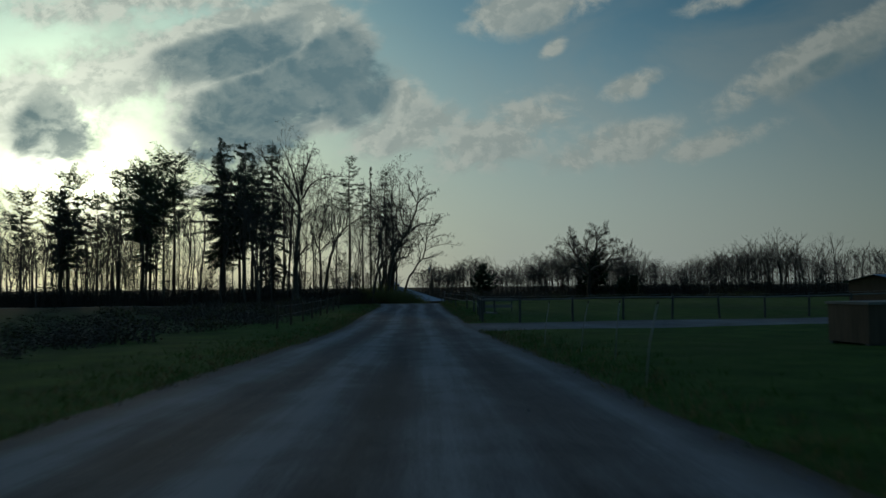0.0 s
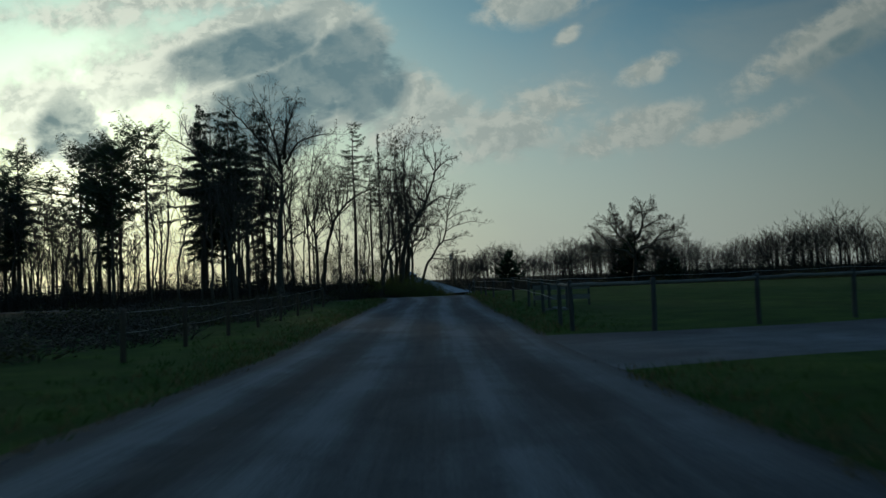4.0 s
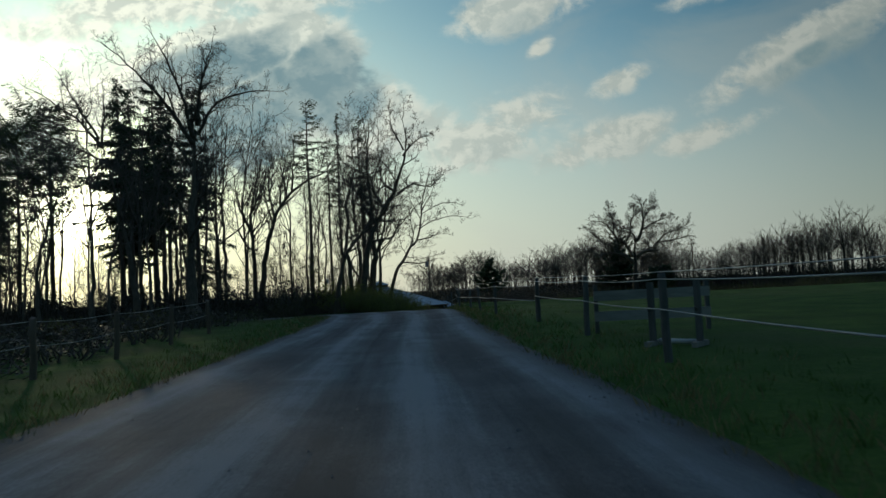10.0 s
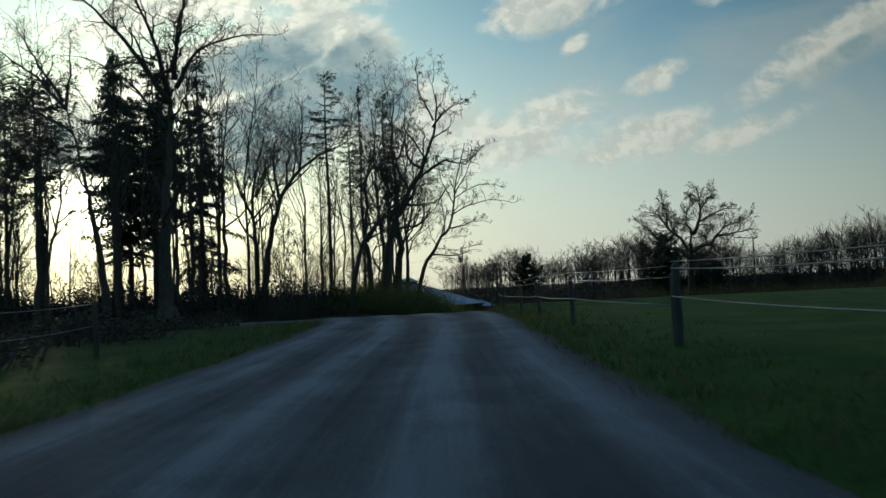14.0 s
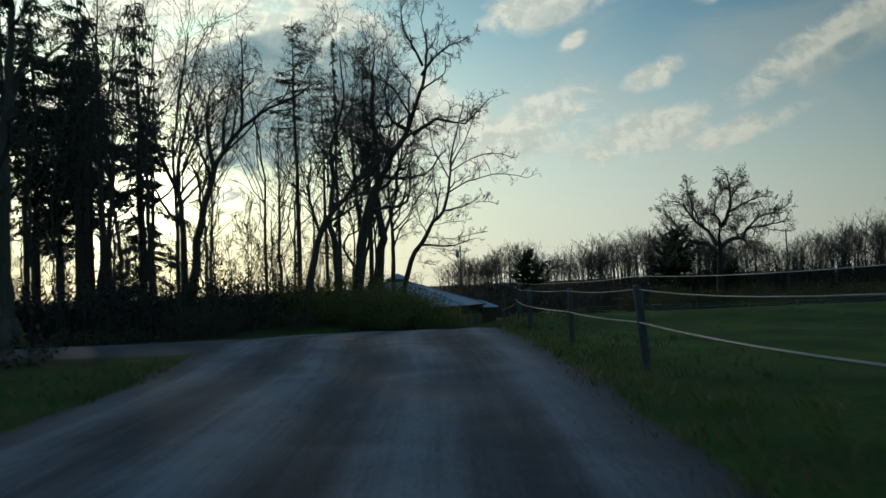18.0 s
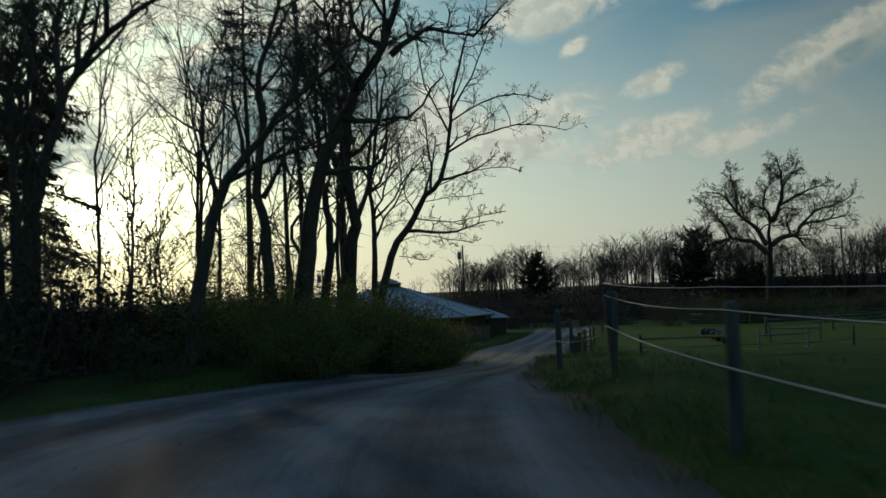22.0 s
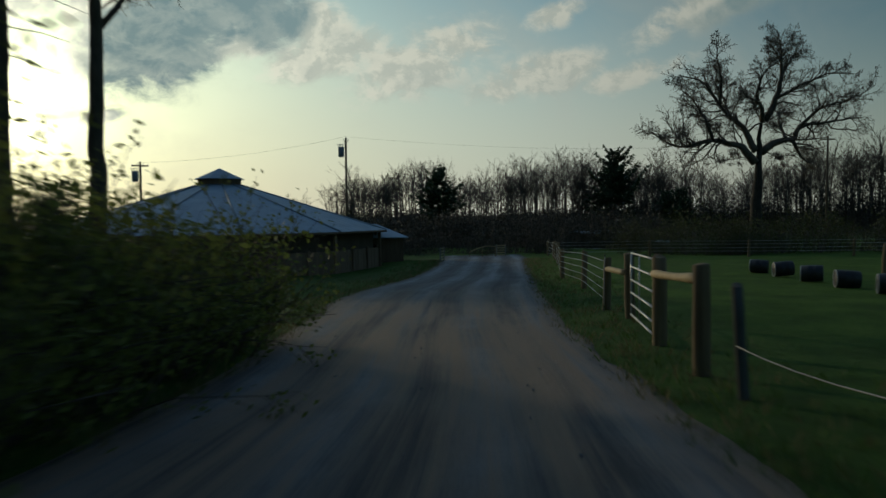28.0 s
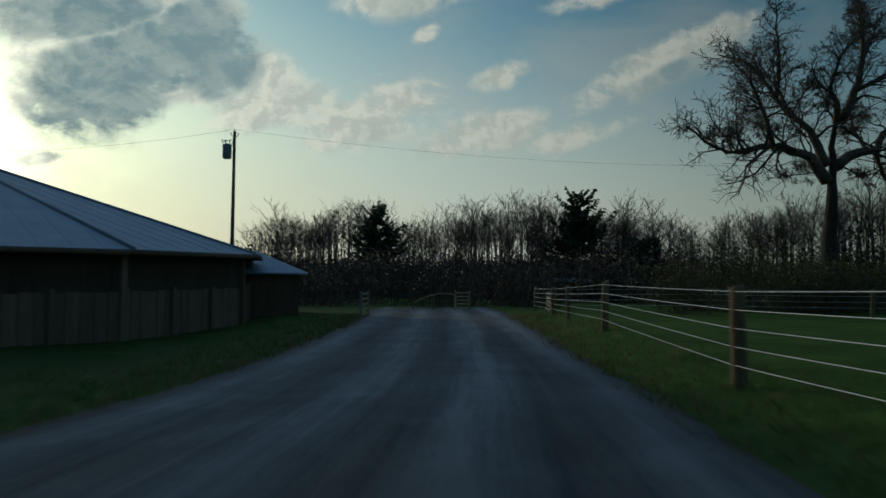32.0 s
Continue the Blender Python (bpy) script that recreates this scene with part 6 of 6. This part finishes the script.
def marker_rod(x, y, lean, turn):
    z = hz(x, y)
    t = thing("marker_rod", x, y, z, "thin white fibreglass rod leaning in the verge", "rod", "verge rods", turn)
    s = Shell()
    s.tube([Vector((0, 0, -0.15)), Vector((lean * 0.35, 0, 0.7)), Vector((lean, 0, 1.42))], [0.014, 0.013, 0.010], 6)
    part("rod", s, TAPE, t)
    s = Shell()
    s.tube([Vector((lean * 0.97, 0, 1.38)), Vector((lean * 1.02, 0, 1.44))], [0.016, 0.014], 6)
    part("cap", s, PLASTIC, t)
    return t


for x, y, lean, turn in ((3.95, 23.2, 0.20, 5), (4.6, 20.6, 0.24, -8), (3.92, 12.0, 0.26, 6), (4.8, 17.5, 0.15, 3), (6.95, 130.8, 0.03, 0)):
    marker_rod(x, y, lean, turn)


def show_jump(x, y, rz):
    t = thing("show_jump", x, y, hz(x, y), "low wooden show jump with a pale pole", "jump", "paddock jumps", rz)
    for dx in (-1.5, 1.5):
        s = Shell()
        s.box((dx - 0.05, -0.05, 0), (dx + 0.05, 0.05, 1.15))
        part("stand", s, RAILWOOD, t, smooth=False)
        s = Shell()
        s.box((dx - 0.04, -0.4, 0), (dx + 0.04, 0.4, 0.09))
        part("foot", s, RAILWOOD, t, smooth=False)
    s = Shell()
    s.tube([Vector((-1.55, 0, 0.85)), Vector((0, 0, 0.84)), Vector((1.55, 0, 0.85))], [0.05] * 3, 8)
    part("pole", s, RAILWOOD, t)
    return t


def board_stand(x, y, rz):
    """Two posts with one pale board along the top and a thin rail below."""
    t = thing("board_stand", x, y, hz(x, y), "low wooden stand with a pale top board in the pasture", "stand", "", rz)
    for dx in (-0.62, 0.62):
        s = Shell()
        s.box((dx - 0.045, -0.045, -0.2), (dx + 0.045, 0.045, 1.22))
        part("post", s, RAILWOOD, t, smooth=False)
    s = Shell()
    s.box((-0.72, -0.085, 1.08), (0.72, -0.048, 1.26))
    part("top_board", s, WHITEPAINT, t, "pale painted board", smooth=False)
    s = Shell()
    s.box((-0.64, -0.075, 0.52), (0.64, -0.048, 0.60))
    part("rail", s, RAILWOOD, t, smooth=False)
    return t


board_stand(28.3, 176.0, -18)


def plank_panel(a, b):
    """A riding obstacle of two broad grey planks between posts."""
    z = hz(*a)
    t = thing("plank_jump", a[0], a[1], z, "riding jump of two broad grey planks", "jump", "paddock jumps", math.degrees(math.atan2(b[1] - a[1], b[0] - a[0])))
    w = math.hypot(b[0] - a[0], b[1] - a[1])
    for h in (0.32, 0.84):
        s = Shell()
        s.box((0.0, -0.018, h), (w, 0.018, h + 0.25))
        part("plank", s, RAILWOOD, t, smooth=False)
    for dx in (0.06, w - 0.06):
        s = Shell()
        s.box((dx - 0.05, 0.02, -0.1), (dx + 0.05, 0.12, 1.25))
        part("upright", s, POSTWOOD, t, smooth=False)
    return t


def jump_stands(a, b):
    """A pair of wing stands with pale feet and a ground pole between them."""
    z = hz(*a)
    t = thing("jump_stands", a[0], a[1], z, "pair of grey jump stands with a pale ground pole", "jump", "paddock jumps", math.degrees(math.atan2(b[1] - a[1], b[0] - a[0])))
    w = math.hypot(b[0] - a[0], b[1] - a[1])
    for dx in (0.0, w):
        s = Shell()
        s.box((dx - 0.055, -0.055, 0.0), (dx + 0.055, 0.055, 1.30))
        part("stand", s, POSTWOOD, t, smooth=False)
        s = Shell()
        s.box((dx - 0.06, -0.35, 0.0), (dx + 0.06, 0.35, 0.10))
        part("foot", s, RAILWOOD, t, smooth=False)
        s = Shell()
        s.tube([Vector((dx, -0.08, 0.75)), Vector((dx, -0.14, 0.72)), Vector((dx, -0.16, 0.78))], [0.02, 0.02, 0.02], 6)
        part("pole_cup", s, CABLE, t)
    s = Shell()
    s.tube([Vector((0.1, 0.1, 0.10)), Vector((w * 0.5, 0.1, 0.085)), Vector((w - 0.1, 0.1, 0.08))], [0.05, 0.05, 0.05], 8)
    part("ground_pole", s, TRIMWOOD, t)
    return t


plank_panel((3.98, 60.1), (6.9, 59.9))
jump_stands((4.35, 56.5), (5.1, 55.9))
show_jump(17.2, 126.0, 10)
show_jump(21.0, 133.0, -30)


big = bush(64, 23.5, 170.0, 3.0, 3.6, 60, 6, 0.08, DRYLEAF, "round green bush at the pasture's edge", "pasture bushes")
for x, y, k in ((33, 172, 0.9), (45, 168, 1.0), (53, 170, 0.8), (64, 166, 1.1), (28, 176, 0.7)):
    copy_thing(big, pose(x, y, hz(x, y) - 0.05, 0, 0, x * 37) @ Matrix.Scale(k, 4))


def puddle(x, y, a, b, rz):
    s = Shell()
    n = 28
    ring = []
    for k in range(n):
        w = 2 * math.pi * k / n
        r = 1 + 0.16 * math.sin(3 * w + 1) + 0.08 * math.sin(5 * w)
        ring.append(Vector((a * r * math.cos(w), b * r * math.sin(w), 0)))
    s.flat(*ring)
    s.flat(*[p * 1.03 - Vector((0, 0, 0.05)) for p in ring][::-1])
    ob = tagged(new("puddle", s.mesh("puddle", WATER, False)), "small shallow puddle in the gravel", "puddle")
    ob.matrix_basis = pose(x, y, hz(x, y) + 0.066, 0, 0, rz)
    return ob


puddle(-4.05, 90.0, 0.48, 0.24, 160)


# ---- grass along the verges, loose stone along the lane ----
def blades(name, spots, h, w, mat, label, seed):
    q = random.Random(seed)
    v, f = [], []
    for x, y, k in spots:
        z = hz(x, y)
        for i in range(k):
            a, b = x + q.gauss(0, 0.07), y + q.gauss(0, 0.07)
            t, hh = q.uniform(0, 6.283), h * q.uniform(0.5, 1.4)
            dx, dy = math.cos(t) * w, math.sin(t) * w
            lx, ly = q.gauss(0, 0.35) * hh, q.gauss(0, 0.35) * hh
            o = len(v)
            v += [(a - dx, b - dy, z - 0.02), (a + dx, b + dy, z - 0.02), (a + lx * 0.5 + dx * 0.6, b + ly * 0.5 + dy * 0.6, z + hh * 0.6), (a + lx, b + ly, z + hh)]
            f += [(o, o + 1, o + 2), (o, o + 2, o + 3)]
    me = bpy.data.meshes.new(name)
    me.from_pydata(v, [], f)
    me.materials.append(mat)
    return tagged(new(name, me), label, "grass", kind="stuff")


def verge(seed, n, y0, y1, near, spread, west, east):
    q = random.Random(seed)
    out = []
    for i in range(n):
        y = q.uniform(y0, y1)
        d = abs(q.gauss(0, spread)) + near
        if (q.random() < 0.5 or not east) and west:
            x = float(np.interp(y, EDGE_Y, EDGE_L)) - d
            if abs(y - 92) < 8 and x > -30:
                continue
        else:
            x = float(np.interp(y, EDGE_Y, EDGE_R)) + d
            if abs(y - 38.2 - 0.17 * x) < 4.2:
                continue
        out.append((x, y, q.randint(4, 9)))
    return out


blades("verge_grass", verge(5, 5200, 2, 170, 0.0, 1.6, True, True), 0.13, 0.006, GRASSBLADE, "short green grass tufts along the gravel", 1)
blades("dry_verge_grass", verge(6, 4200, 2, 170, -0.1, 1.1, True, True), 0.14, 0.005, DRYGRASS, "pale dry grass stalks in the verge", 2)
stones = Shell()
q = random.Random(44)
for i in range(2600):
    y = q.uniform(4, 165)
    a, b = float(np.interp(y, EDGE_Y, EDGE_L)), float(np.interp(y, EDGE_Y, EDGE_R))
    u = q.random()
    x = a + (b - a) * u if q.random() < 0.35 else (a + abs(q.gauss(0, 0.45)) if u < 0.5 else b - abs(q.gauss(0, 0.45)))
    r = q.uniform(0.012, 0.035)
    c = Vector((x, y, hz(x, y) + 0.045))
    o = len(stones.v)
    stones.v += [tuple(c + Vector((q.uniform(0.6, 1.2) * dx * r, q.uniform(0.6, 1.2) * dy * r, dz * r * q.uniform(0.5, 0.9)))) for dx, dy, dz in ((1, 0, 0), (0, 1, 0), (-1, 0, 0), (0, -1, 0), (0, 0, 1))]
    stones.f += [(o, o + 1, o + 4), (o + 1, o + 2, o + 4), (o + 2, o + 3, o + 4), (o + 3, o, o + 4)]
tagged(new("loose_stone", stones.mesh("loose_stone", STONE, False)), "loose grey stone chips scattered over the lane", "gravel", kind="stuff")
